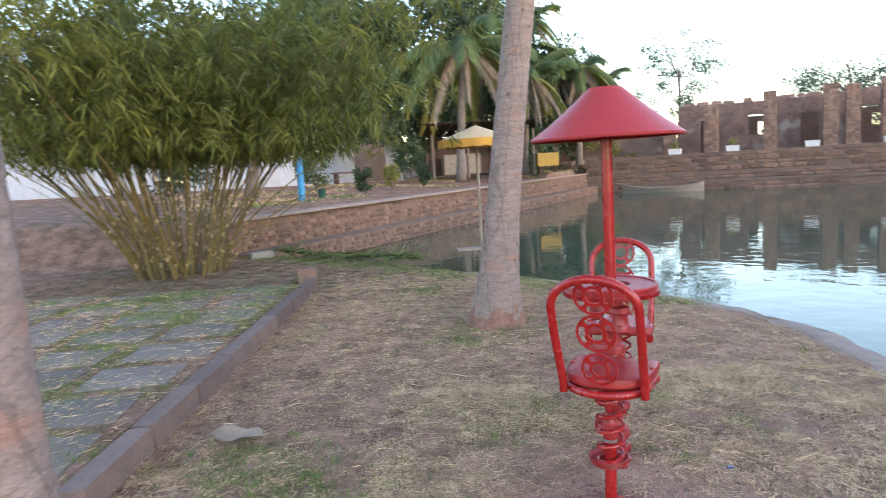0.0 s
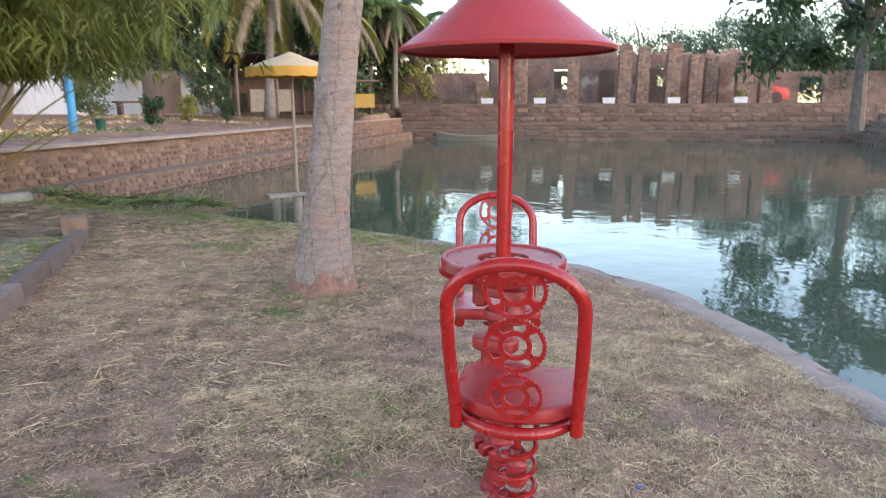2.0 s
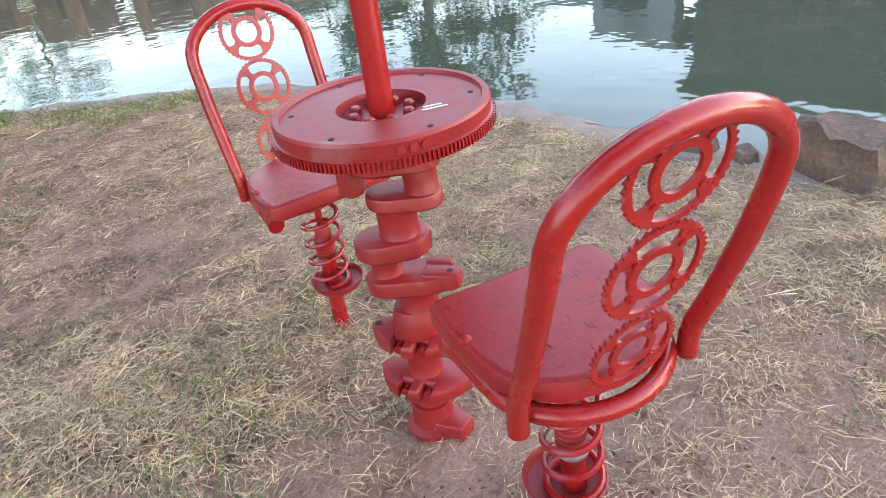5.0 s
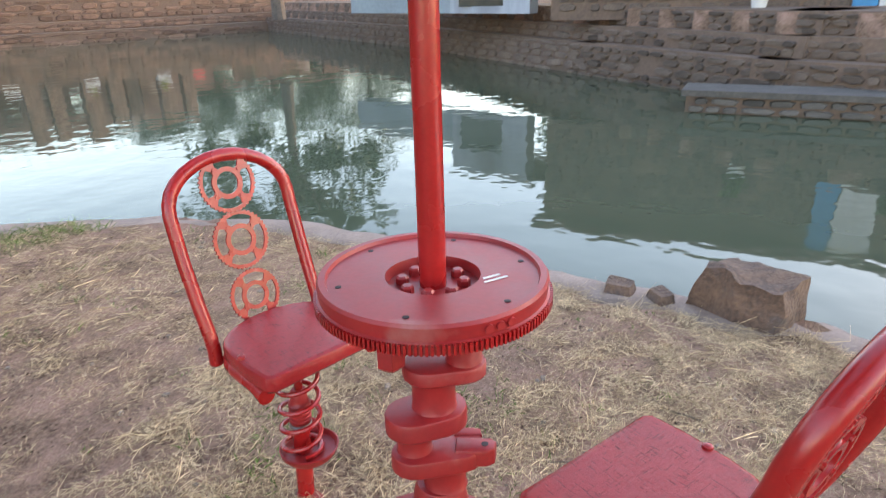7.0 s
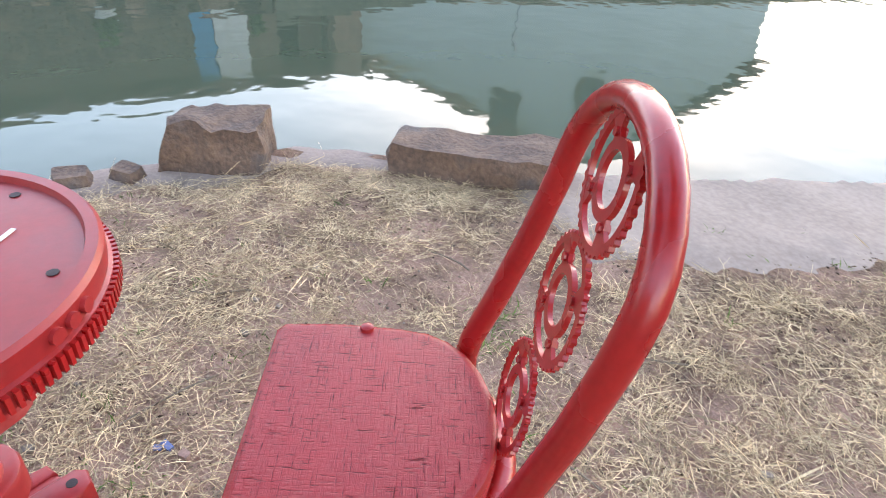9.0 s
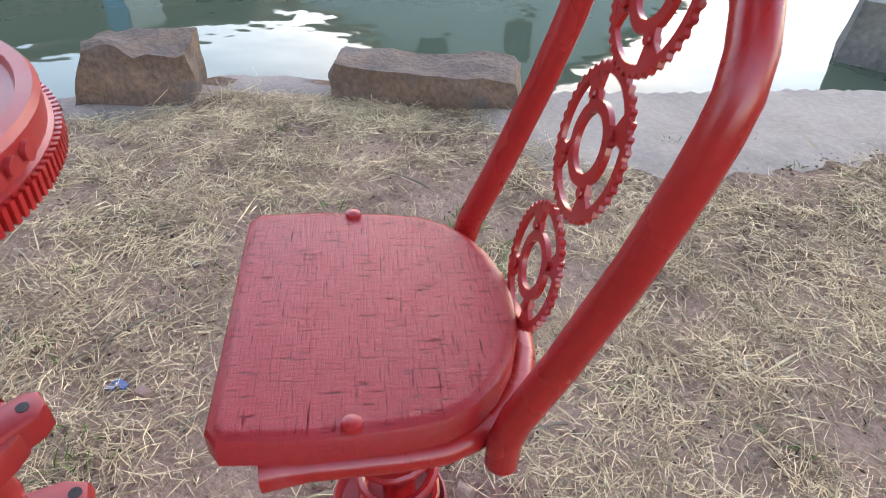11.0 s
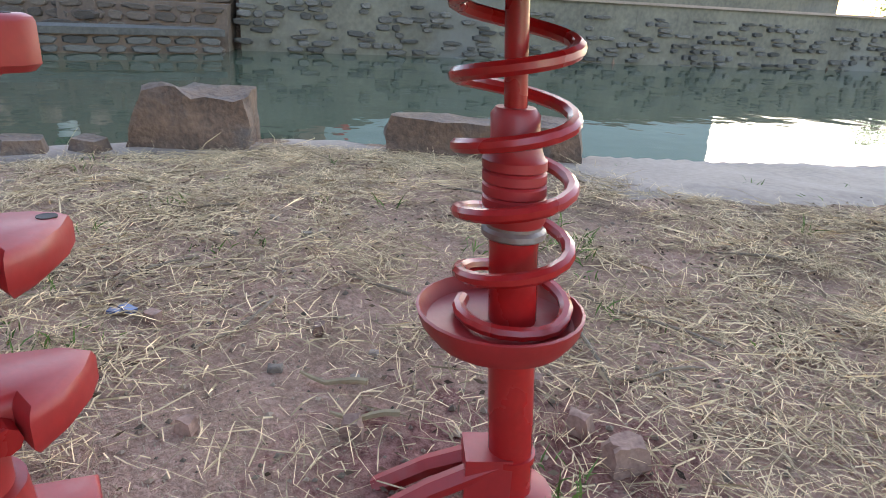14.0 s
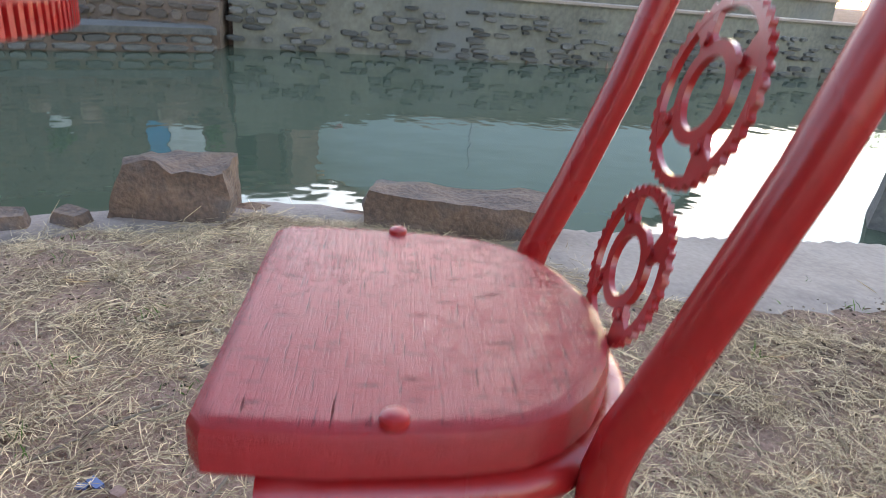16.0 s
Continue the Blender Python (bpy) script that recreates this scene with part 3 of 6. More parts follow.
# northern quay, two steps
north_wall = thing("wall_north", "stepped brown stone quay wall across the pond", "wall", kind="structure")
NE = (24.5, 20.3)
dn = (Vector(NE) - Vector(NW)).normalized()
bn = Vector((-dn.y, dn.x))
runs = []
for name, off, z0, z1 in (("lower_step", 0.0, -1.2, 0.12), ("middle_step", 0.7, -0.4, 0.48), ("upper_wall", 1.3, -0.2, 1.36)):
    g = Geo()
    a, b = Vector(NW) + bn * off - dn * 1.0, Vector(NE) + bn * off + dn * 1.0
    wall_run(g, a, b, z0, z1, 1.5, 0.06)
    part(name, g, MORTAR, north_wall, smooth=False)
    runs.append((a, b, max(z0, -0.4) if off == 0 else (0.14 if off < 1 else 0.5), z1 - 0.06, 0.06))
stones_joined("stones", runs, north_wall, STONE, 0.55, 0.2, 0.9, r)

# eastern quay: stepped dark masonry, then a plastered wall
east_wall = thing("wall_east", "tall dark stepped masonry quay wall", "wall", kind="structure")
g = Geo()
runs = []
line = list(reversed(EAST_LINE[5:]))
for a, b in zip(line, line[1:]):
    d = (Vector(b) - Vector(a)).normalized()
    back = Vector((-d.y, d.x))
    for off, z0, z1 in ((0.0, -1.2, 0.30), (0.35, 0.2, 0.60), (0.65, 0.5, 0.92)):
        pa, pb = Vector(a) + back * off - d * 0.25, Vector(b) + back * off + d * 0.25
        wall_run(g, pa, pb, z0, z1, 1.3, 0.03)
        runs.append((pa, pb, max(z0, -0.36) if off == 0 else z0 + 0.1, z1 - 0.03, 0.03))
part("body", g, MORTAR, east_wall, smooth=False)
stones_joined("far_stones", runs[:-6], east_wall, STONE_BLOCK, 0.5, 0.15, 0.93, r)

def stone_parts(runs, parent, material, mean_w, mean_h, keep, limit):
    """Single stones, sharing a few meshes."""
    r2 = random.Random(11)
    meshes = []
    for k in range(10):
        v, f = stone_shape(r2, 1.0, 1.0, 0.035)
        sg = Geo()
        sg.add(v, f)
        meshes.append(sg.mesh("stone", material))
    count = [0]

    def put(m, w, h):
        if count[0] >= limit:
            return
        count[0] += 1
        ob = new("stone", r2.choice(meshes))
        ob.parent = parent
        ob.matrix_local = m @ Matrix.Diagonal((w, r2.uniform(0.7, 1.5), h, 1))

    for a, b, z0, z1, batter in runs:
        stones_on(a, b, z0, z1, batter, mean_w, mean_h, keep, r2, put)


# waterside landing in front of the dark masonry
landing = thing("landing", "low stone landing step at the water", "quay step", kind="structure")
g = Geo()
g.add(*box(8.85, -0.9, -0.55, 0.62, 2.5, 0.95, turn=0.0))
part("block", g, MORTAR, landing, smooth=False)
g = Geo()
g.add(*box(8.85, -0.9, -0.04, 0.74, 2.62, 0.08, turn=0.0))
part("top_slab", g, STONE_GREY, landing, smooth=False)

plaster_wall = thing("wall_south_east", "stained plastered quay wall with exposed dark stones", "wall", kind="structure")
line = list(reversed(EAST_LINE[:5]))
g = Geo()
pruns = []
for i, (a, b) in enumerate(zip(line, line[1:])):
    d = (Vector(b) - Vector(a)).normalized()
    wall_run(g, Vector(a) - d * (0.05 if i else 0), Vector(b) + d * 0.1, -1.2, 0.60, 0.7, 0.05)
    pruns.append((a, b, -0.38, 0.42, 0.038))
part("body", g, PLASTER, plaster_wall, smooth=False)
# sloping parapet that runs down from the quay's height
g = Geo()
a, b = Vector(line[0]), Vector(line[1])
d = (b - a).normalized()
bk = Vector((-d.y, d.x))
v = []
for p, z in ((a, 0.93), (a + d * 1.1, 0.82), (a + d * 2.35, 0.605)):
    v += [(*(p + bk * 0.05), 0.598), (*(p + bk * 0.6), 0.598), (*(p + bk * 0.6), z), (*(p + bk * 0.05), z)]
g.add(v, [(0, 3, 2, 1), (8, 9, 10, 11)] + [(k + j, k + (j + 1) % 4, k + 4 + (j + 1) % 4, k + 4 + j) for k in (0, 4) for j in range(4)])
part("parapet", g, PLASTER, plaster_wall, smooth=False)
g = Geo()
for aa, bb in zip(line[1:], line[2:]):
    wall_run(g, aa, bb, 0.60, 0.64, 0.6, 0.0)
part("coping", g, SHORE, plaster_wall, "pale coping", smooth=False)

# far bank terrace retaining wall below the blue house
terrace = thing("terrace_wall", "low grey terrace wall below the house", "wall", kind="structure")
g = Geo()
wall_run(g, (11.2, -2.8), (8.6, -16.0), 0.0, 0.98, 0.5, 0.03)
part("body", g, PLASTER, terrace, smooth=False)
g = Geo()
wall_run(g, (11.16, -2.8), (8.56, -16.0), 0.98, 1.04, 0.56)
part("coping", g, SHORE, terrace, smooth=False)


# ---- red garden set made of machine parts ----
def seat_outline():
    """Square front, rounded back; the front edge lies on y = 0 and the seat runs to -y."""
    pts = [(-0.158, -0.010), (-0.174, -0.022), (-0.178, -0.10), (-0.172, -0.185)]
    for k in range(1, 12):
        w = math.pi * (1 + k / 12)
        pts.append((0.169 * math.cos(w), -0.198 + 0.126 * math.sin(w)))
    pts += [(0.172, -0.185), (0.178, -0.10), (0.174, -0.022), (0.158, -0.010)]
    return pts


def chainring(R, thick=0.006, teeth=40):
    """A toothed bicycle chainring in the x-z plane, centred on the origin, with spokes and round holes."""
    g = Geo()

    def ring(r0, r1, toothed):
        n = teeth * 4 if toothed else 48
        v, f = [], []
        for k in range(n):
            w = 2 * math.pi * k / n
            ro = r1 + (0.0035 if toothed and k % 4 in (1, 2) else 0.0)
            for y in (-thick / 2, thick / 2):
                v.append((r0 * math.cos(w), y, r0 * math.sin(w)))
                v.append((ro * math.cos(w), y, ro * math.sin(w)))
        for k in range(n):
            a, b = 4 * k, 4 * ((k + 1) % n)
            f += [(a, b, b + 1, a + 1), (a + 2, a + 3, b + 3, b + 2), (a + 1, b + 1, b + 3, a + 3), (a, a + 2, b + 2, b)]
        g.add(v, f)

    ring(R * 0.86, R * 0.965, True)
    ring(R * 0.38, R * 0.54, False)
    for k in range(4):
        w = math.pi / 4 + k * math.pi / 2 + 0.12
        c, s = math.cos(w), math.sin(w)
        outline = [(R * 0.45, -R * 0.15), (R * 0.66, -R * 0.095), (R * 0.86, -R * 0.22), (R * 0.86, R * 0.22), (R * 0.66, R * 0.095), (R * 0.45, R * 0.15)]
        v, f = [], []
        for y in (-thick / 2 + 0.0004, thick / 2 - 0.0004):
            v += [(u * c - q * s, y, u * s + q * c) for u, q in outline]
        n = len(outline)
        f = [tuple(range(n)), tuple(reversed(range(n, 2 * n)))] + [(i, n + i, n + (i + 1) % n, (i + 1) % n) for i in range(n)]
        g.add(v, f)
        bx, bz = R * 0.62 * c, R * 0.62 * s
        bolt, fb = lathe([(R * 0.07, -thick / 2 - 0.003), (R * 0.07, thick / 2 + 0.003)], 8)
        g.add([(bx + x, z, bz + y) for x, y, z in bolt], [tuple(reversed(q)) for q in fb])
    return g


def garden_chair(m, label, dusty=False):
    chair = thing("garden_chair", label, "chair", m, group="chairs at the red table")
    top = 0.612
    g = Geo().add(*prism(seat_outline(), top - 0.046, top, 0.010, True))
    seat = part("seat", g, RED_SEAT, chair, "thick red painted wooden seat")
    for x in (-0.163, 0.163):
        g = Geo().add(*lathe([(0.0105, top - 0.001), (0.0095, top + 0.004), (0.005, top + 0.0065)], 12, x, -0.142))
        part("bolt", g, RED, seat)
    # bent tube under the seat with flattened ends
    pts = [(-0.158, -0.055, top - 0.070), (-0.158, -0.10, top - 0.066), (-0.155, -0.19, top - 0.064)]
    for k in range(1, 14):
        w = math.pi * (1 + k / 14)
        pts.append((0.155 * math.cos(w), -0.200 + 0.135 * math.sin(w), top - 0.062))
    pts += [(0.155, -0.19, top - 0.064), (0.158, -0.10, top - 0.066), (0.158, -0.055, top - 0.070)]
    rad = [0.0165] * len(pts)
    rad[0] = rad[-1] = 0.022
    part("seat_frame", Geo().add(*tube(pts, rad, 12)), RED, chair)
    g = Geo().add(*box(0, -0.215, top - 0.070, 0.32, 0.05, 0.012))
    g.add(*box(0, -0.215, top - 0.056, 0.10, 0.10, 0.016))
    part("cross_plate", g, RED, chair)
    # hoop of the backrest
    pts = [(-0.160, -0.288, 0.536), (-0.160, -0.288, 0.572), (-0.161, -0.295, 0.605), (-0.163, -0.325, 0.68), (-0.166, -0.363, 0.79), (-0.166, -0.386, 0.87)]
    for k in range(0, 15):
        w = math.pi * (1 - k / 14)
        pts.append((0.166 * math.cos(w), -0.394 - 0.030 * math.sin(w), 0.905 + 0.119 * math.sin(w)))
    pts += [(-x, y, z) for x, y, z in pts[5::-1]]
    part("backrest", Geo().add(*tube(pts, 0.0172, 14)), RED, chair)
    # three chainrings between seat and hoop
    for R, y, z, tilt in ((0.0772, -0.402, 0.955, 0.20), (0.0780, -0.373, 0.806, 0.21), (0.0715, -0.339, 0.656, 0.22)):
        cr = part("chainring", chainring(R), RED, chair, smooth=False)
        cr.matrix_local = Matrix.Translation((0.001, y, z)) @ Matrix.Rotation(tilt, 4, "X")
    # strut: rod, damper, clamp, lower tube
    sy = -0.215

    def leaning(g):
        """The strut stands a little out of plumb, towards the seat's front."""
        g.v = [(x, y + 0.075 * z, z) for x, y, z in g.v]
        return g

    g = Geo().add(*lathe([(0.024, 0.0), (0.024, 0.312)], 20, 0, sy))
    g.add(*lathe([(0.0275, 0.055), (0.0275, 0.062)], 20, 0, sy))
    strut = part("strut", leaning(g), RED, chair)
    part("clamp", leaning(Geo().add(*lathe([(0.029, 0.308), (0.031, 0.310), (0.031, 0.315), (0.0275, 0.318), (0.0275, 0.322)], 20, 0, sy))), RUST, strut, "bare grey metal clamp")
    prof = [(0.027, 0.320)]
    for k in range(5):
        z = 0.326 + k * 0.012
        prof += [(0.030, z), (0.030, z + 0.008), (0.0275, z + 0.010)]
    prof += [(0.0250, 0.392), (0.0225, 0.402), (0.0225, 0.422), (0.018, 0.428)]
    part("damper", leaning(Geo().add(*lathe(prof, 20, 0, sy))), RED_DUSTY, strut)
    part("rod", leaning(Geo().add(*lathe([(0.0105, 0.424), (0.0105, 0.552)], 14, 0, sy))), RED, strut)
    pts = []
    for k in range(0, 110):
        w = 2 * math.pi * 5.9 * k / 109
        z = 0.230 + (0.535 - 0.230) * max(0, min(1, (k - 8) / 92))
        pts.append((0.053 * math.cos(w + 1.1), sy + 0.053 * math.sin(w + 1.1), z))
    part("spring", leaning(Geo().add(*tube(pts, 0.0070, 8))), RED, chair)
    g = Geo().add(*lathe([(0.030, 0.214), (0.066, 0.216), (0.078, 0.232), (0.082, 0.247), (0.079, 0.248), (0.072, 0.233), (0.030, 0.228)], 28, -0.012, sy + 0.014))
    part("spring_plate", leaning(g.moved(Matrix.Translation((0, 0, -0.008)))), RED_DUSTY, chair, "dished dusty spring plate")
    # foot bracket
    g = Geo()
    for s in (-1, 1):
        g.add(*tube([(0.012 * s, sy + 0.015, 0.055), (0.02 * s, sy + 0.09, 0.025), (0.024 * s, sy + 0.15, -0.01)], [0.013, 0.012, 0.012], 6))
    g.add(*box(0, sy + 0.03, 0.04, 0.05, 0.05, 0.05))
    g.add(*lathe([(0.05, -0.03), (0.047, 0.008), (0.03, 0.014)], 16, 0, sy))
    part("foot_bracket", g, RED_DUSTY, chair)
    return chair


def facing(fx, fy):
    """Turn about z that brings local +y onto (fx, fy)."""
    return math.atan2(fy, fx) - math.pi / 2


turn_near = math.atan2(-0.169, 0.329)
near_chair = garden_chair(Matrix.Translation((-0.052, -0.305, 0.0)) @ Matrix.Rotation(turn_near, 4, "Z"), "red painted chair on a coil spring with chainring backrest")
far_f = Vector((-0.33, -0.944)).normalized()
turn_far = facing(far_f.x, far_f.y)
far_chair = copy_thing(near_chair, Matrix.Translation((0.112, 0.325, -0.045)) @ Matrix.Rotation(turn_far, 4, "Z"))
far_chair["label"] = "red painted spring chair standing nearer the water"


def garden_table():
    t = thing("garden_table", "red table of flywheel and crankshaft under metal shade", "table")
    Z, R = 0.876, 0.2145
    prof = [(R - 0.05, Z - 0.054), (R + 0.002, Z - 0.052), (R + 0.002, Z - 0.032), (R - 0.002, Z - 0.030), (R, Z - 0.006), (R - 0.004, Z), (R - 0.016, Z), (R - 0.019, Z - 0.007), (0.089, Z - 0.007), (0.086, Z - 0.028), (0.02, Z - 0.028)]
    top = part("tabletop", Geo().add(*lathe(prof, 72)), RED_DUSTY, t, "flywheel top with dusty worn paint")
    g = Geo()
    n = 156
    for k in range(n):
        w = 2 * math.pi * k / n
        g.add(*box((R + 0.004) * math.cos(w), (R + 0.004) * math.sin(w), Z - 0.042, 0.007, 0.0046, 0.018, turn=w))
    part("gear_teeth", g, RED, top, smooth=False)["kind"] = "stuff"
    for k in range(8):
        w = 2 * math.pi * k / 8 + 0.3
        g = Geo().add(*lathe([(0.0125, Z - 0.028), (0.0125, Z - 0.016), (0.009, Z - 0.012)], 6, 0.058 * math.cos(w), 0.058 * math.sin(w)))
        part("hub_bolt", g, RED_DUSTY, top, smooth=False)
    # no holes cut: flat discs, the holes' inner shade given as dark colour
    for k in range(6):
        w = 2 * math.pi * k / 6 + 0.2
        g = Geo().add(*lathe([(0.006, Z - 0.0065), (0.006, Z - 0.0058)], 8, 0.176 * math.cos(w), 0.176 * math.sin(w)))
        part("drilled_hole", g, DARK, top, smooth=False)
    for k in range(3):
        w = 4.02 + 0.10 * k
        c, q = math.cos(w), math.sin(w)
        part("rim_boss", Geo().add(*tube([((R - 0.003) * c, (R - 0.003) * q, Z - 0.018), ((R + 0.004) * c, (R + 0.004) * q, Z - 0.018)], 0.008, 10)), RED_DUSTY, top)
    g = Geo()
    for k, (a, b) in enumerate(((0, 0.050), (0.012, 0.036))):
        g.add(*box(0.02 + 0.008 * k, -0.118 + 0.012 * k, Z - 0.006, b, 0.005, 0.0014, turn=-0.62))
    part("paint_scratch", g, PALE, top, "white chalk-like scratch", smooth=False)
    part("pole", Geo().add(*lathe([(0.0255, Z - 0.03), (0.0255, 1.70)], 20)), RED, t)

    # conical sheet shade
    g = Geo()
    n = 48
    rings = [(0.346, 1.546), (0.348, 1.556), (0.27, 1.610), (0.18, 1.682), (0.080, 1.771), (0.074, 1.776)]
    v = []
    for r_, z in rings:
        v += [(r_ * math.cos(2 * math.pi * (k + 0.2) / n), r_ * math.sin(2 * math.pi * (k + 0.2) / n), z) for k in range(n)]
    f = [(i * n + k, i * n + (k + 1) % n, (i + 1) * n + (k + 1) % n, (i + 1) * n + k) for i in range(len(rings) - 1) for k in range(n)]
    f.append(tuple(range((len(rings) - 1) * n, len(rings) * n)))
    m = len(v)
    v += [(x * 0.985, y * 0.985, z - 0.006 if z > 1.6 else z) for x, y, z in v]
    f += [tuple(reversed([i + m for i in q])) for q in f]
    f += [(k, m + k, m + (k + 1) % n, (k + 1) % n) for k in range(n)]
    g.add(v, f)
    part("shade", g, RED_SHADE, t, "wide conical sheet metal shade", smooth=False)

    # crankshaft leg; R1 is across, F1 is towards the seats' side
    R1 = Vector((0.49, -0.87))

    def at(u):
        return R1.x * u, R1.y * u

    def journal(name, u, z0, z1, rad):
        x, y = at(u)
        g = Geo().add(*lathe([(rad * 1.08, z0), (rad, z0 + 0.006), (rad, z1 - 0.006), (rad * 1.08, z1)], 24, x, y))
        return part(name, g, RED_DUSTY, crank)

    def web(u0, u1, z0, z1, w0=0.062, w1=0.062, twist=0.0):
        """A rounded plate that joins the shaft at u0 and u1."""
        c, s = math.cos(twist), math.sin(twist)
        d = Vector((R1.x * c - R1.y * s, R1.x * s + R1.y * c))
        q = Vector((-d.y, d.x))
        pts = []
        for k in range(9):
            w = -math.pi / 2 + math.pi * k / 8
            p = d * (u1 + w1 * math.cos(w)) + q * (w1 * math.sin(w))
            pts.append((p.x, p.y))
        for k in range(9):
            w = math.pi / 2 + math.pi * k / 8
            p = d * (u0 + w0 * math.cos(w)) + q * (w0 * math.sin(w))
            pts.append((p.x, p.y))
        return part("crank_web", Geo().add(*prism(pts, z0, z1, 0.007)), RED_DUSTY, crank)

    def turned(pts):
        """The outline's points, counterclockwise."""
        pts = [(p.x, p.y) for p in pts]
        area = sum(a[0] * b[1] - b[0] * a[1] for a, b in zip(pts, pts[1:] + pts[:1]))
        return pts if area > 0 else pts[::-1]

    def ways(twist):
        c, s = math.cos(twist), math.sin(twist)
        d = Vector((R1.x * c - R1.y * s, R1.x * s + R1.y * c))
        return d, Vector((d.y, -d.x))

    def counterweight(v0, z0, z1, width, twist, drilled):
        """A blade-like block with pointed ends, a middle tooth and two bolts in the notches beside it."""
        d, q = ways(twist)
        out = [(-1.0, 0.004), (-0.86, 0.034), (-0.62, 0.066), (-0.36, 0.082), (-0.33, 0.048), (-0.13, 0.048), (-0.12, 0.088), (0.12, 0.088), (0.13, 0.048), (0.33, 0.048), (0.36, 0.082), (0.62, 0.066), (0.86, 0.034), (1.0, 0.004), (0.84, -0.022), (0.40, -0.048), (-0.40, -0.048), (-0.84, -0.022)]
        pts = turned([d * (a * width) + q * (b + v0) for a, b in out])
        ob = part("counterweight", Geo().add(*prism(pts, z0, z1, 0.011)), RED_DUSTY, crank)
        for a in (-0.23, 0.23):
            p, e = d * (a * width) + q * (0.040 + v0), d * (a * width) + q * (0.070 + v0)
            mid = (z0 + z1) / 2 - 0.004
            part("bolt", Geo().add(*tube([(p.x, p.y, mid), (e.x, e.y, mid)], 0.0125, 9)), RED, ob)
        # end holes are dark discs on the face, their shade painted
        if drilled:
            for a in (-0.82, 0.82):
                p = d * (a * width) + q * (0.010 + v0)
                part("drilled_hole", Geo().add(*lathe([(0.0085, z1 - 0.004), (0.0085, z1 + 0.0008)], 12, p.x, p.y)), DARK, ob, smooth=False)
        return ob

    def lobe(u, z0, z1, u1, z2):
        """A chunky hanging end on a thick arm that joins the web."""
        d, q = ways(0.0)
        mid = d * (u1 + u) / 2 + q * 0.010
        turn = math.atan2(d.y, d.x)
        g = Geo().add(*box(mid.x, mid.y, (z2 + z1) / 2 - 0.006, abs(u1 - u) + 0.03, 0.044, z1 - z2 + 0.012, turn=turn))
        p = d * u + q * 0.014
        g.add(*prism(turned([p + d * a + q * b for a, b in ((-0.026, -0.014), (-0.008, -0.030), (0.022, -0.026), (0.028, 0.012), (0.004, 0.034), (-0.024, 0.018))]), z0, z1, 0.008))
        ob = part("counterweight", g, RED_DUSTY, crank)
        hole = p - d * 0.004
        part("drilled_hole", Geo().add(*lathe([(0.012, z1 - 0.004), (0.012, z1 + 0.0008)], 12, hole.x, hole.y)), DARK, ob, smooth=False)

    def arm(u, z0, z1):
        """A squared arm with a drilled end and a shorter lug beside it."""
        d, q = ways(-0.14)
        pts = turned([d * a + q * b for a, b in ((0.035, -0.020), (u - 0.012, -0.022), (u, -0.010), (u - 0.004, 0.014), (u - 0.020, 0.024), (0.035, 0.026))])
        ob = part("counterweight", Geo().add(*prism(pts, z0, z1, 0.006)), RED_DUSTY, crank)
        lug = turned([d * a + q * b for a, b in ((0.030, -0.060), (0.086, -0.056), (0.090, -0.034), (0.030, -0.030))])
        part("lug", Geo().add(*prism(lug, z0 + 0.008, z1 - 0.002, 0.005)), RED_DUSTY, ob)
        p = d * (u - 0.024) + q * 0.001
        part("drilled_hole", Geo().add(*lathe([(0.0075, z1 - 0.004), (0.0075, z1 + 0.0008)], 12, p.x, p.y)), DARK, ob, smooth=False)

    crank = part("crankshaft", Geo().add(*lathe([(0.050, 0.748), (0.054, 0.768), (0.054, 0.825)], 28)), RED_DUSTY, t, "vertical engine crankshaft used as table leg")
    web(-0.03, 0.056, 0.735, 0.770, 0.062, 0.046)
    lobe(-0.088, 0.685, 0.762, -0.040, 0.745)
    journal("crank_pin", 0.056, 0.680, 0.738, 0.036)
    web(-0.015, 0.056, 0.648, 0.684, 0.052, 0.044)
    journal("main_journal", -0.006, 0.580, 0.650, 0.044)
    web(-0.055, 0.005, 0.535, 0.582, 0.055, 0.056, 0.3)
    journal("crank_pin", -0.050, 0.478, 0.538, 0.036)
    web(-0.050, 0.045, 0.436, 0.480, 0.050, 0.052, 0.15)
    arm(0.120, 0.442, 0.486)
    journal("main_journal", 0.012, 0.385, 0.440, 0.044)
    part("collar", Geo().add(*lathe([(0.060, 0.318), (0.062, 0.330), (0.054, 0.374), (0.048, 0.388)], 24, 0, 0)), RED_DUSTY, crank)
    counterweight(0.0, 0.282, 0.322, 0.122, -0.19, True)
    journal("crank_pin", 0.0, 0.186, 0.284, 0.042)
    counterweight(0.0, 0.142, 0.188, 0.122, -0.24, False)
    journal("main_journal", 0.0, 0.075, 0.144, 0.040)
    g = Geo().add(*lathe([(0.075, -0.04), (0.072, 0.012), (0.055, 0.022), (0.050, 0.086)], 24))
    g.add(*prism([(-0.02, -0.105), (0.03, -0.105), (0.05, 0.0), (0.02, 0.05), (-0.05, 0.0)], -0.01, 0.045, 0.006))
    g.add(*prism([(0.08, 0.05), (0.10, 0.08), (0.0, 0.08), (-0.04, 0.02), (0.02, -0.02)], -0.01, 0.04, 0.006))
    part("base", g, RED_DUSTY, t)
    return t


garden_table()


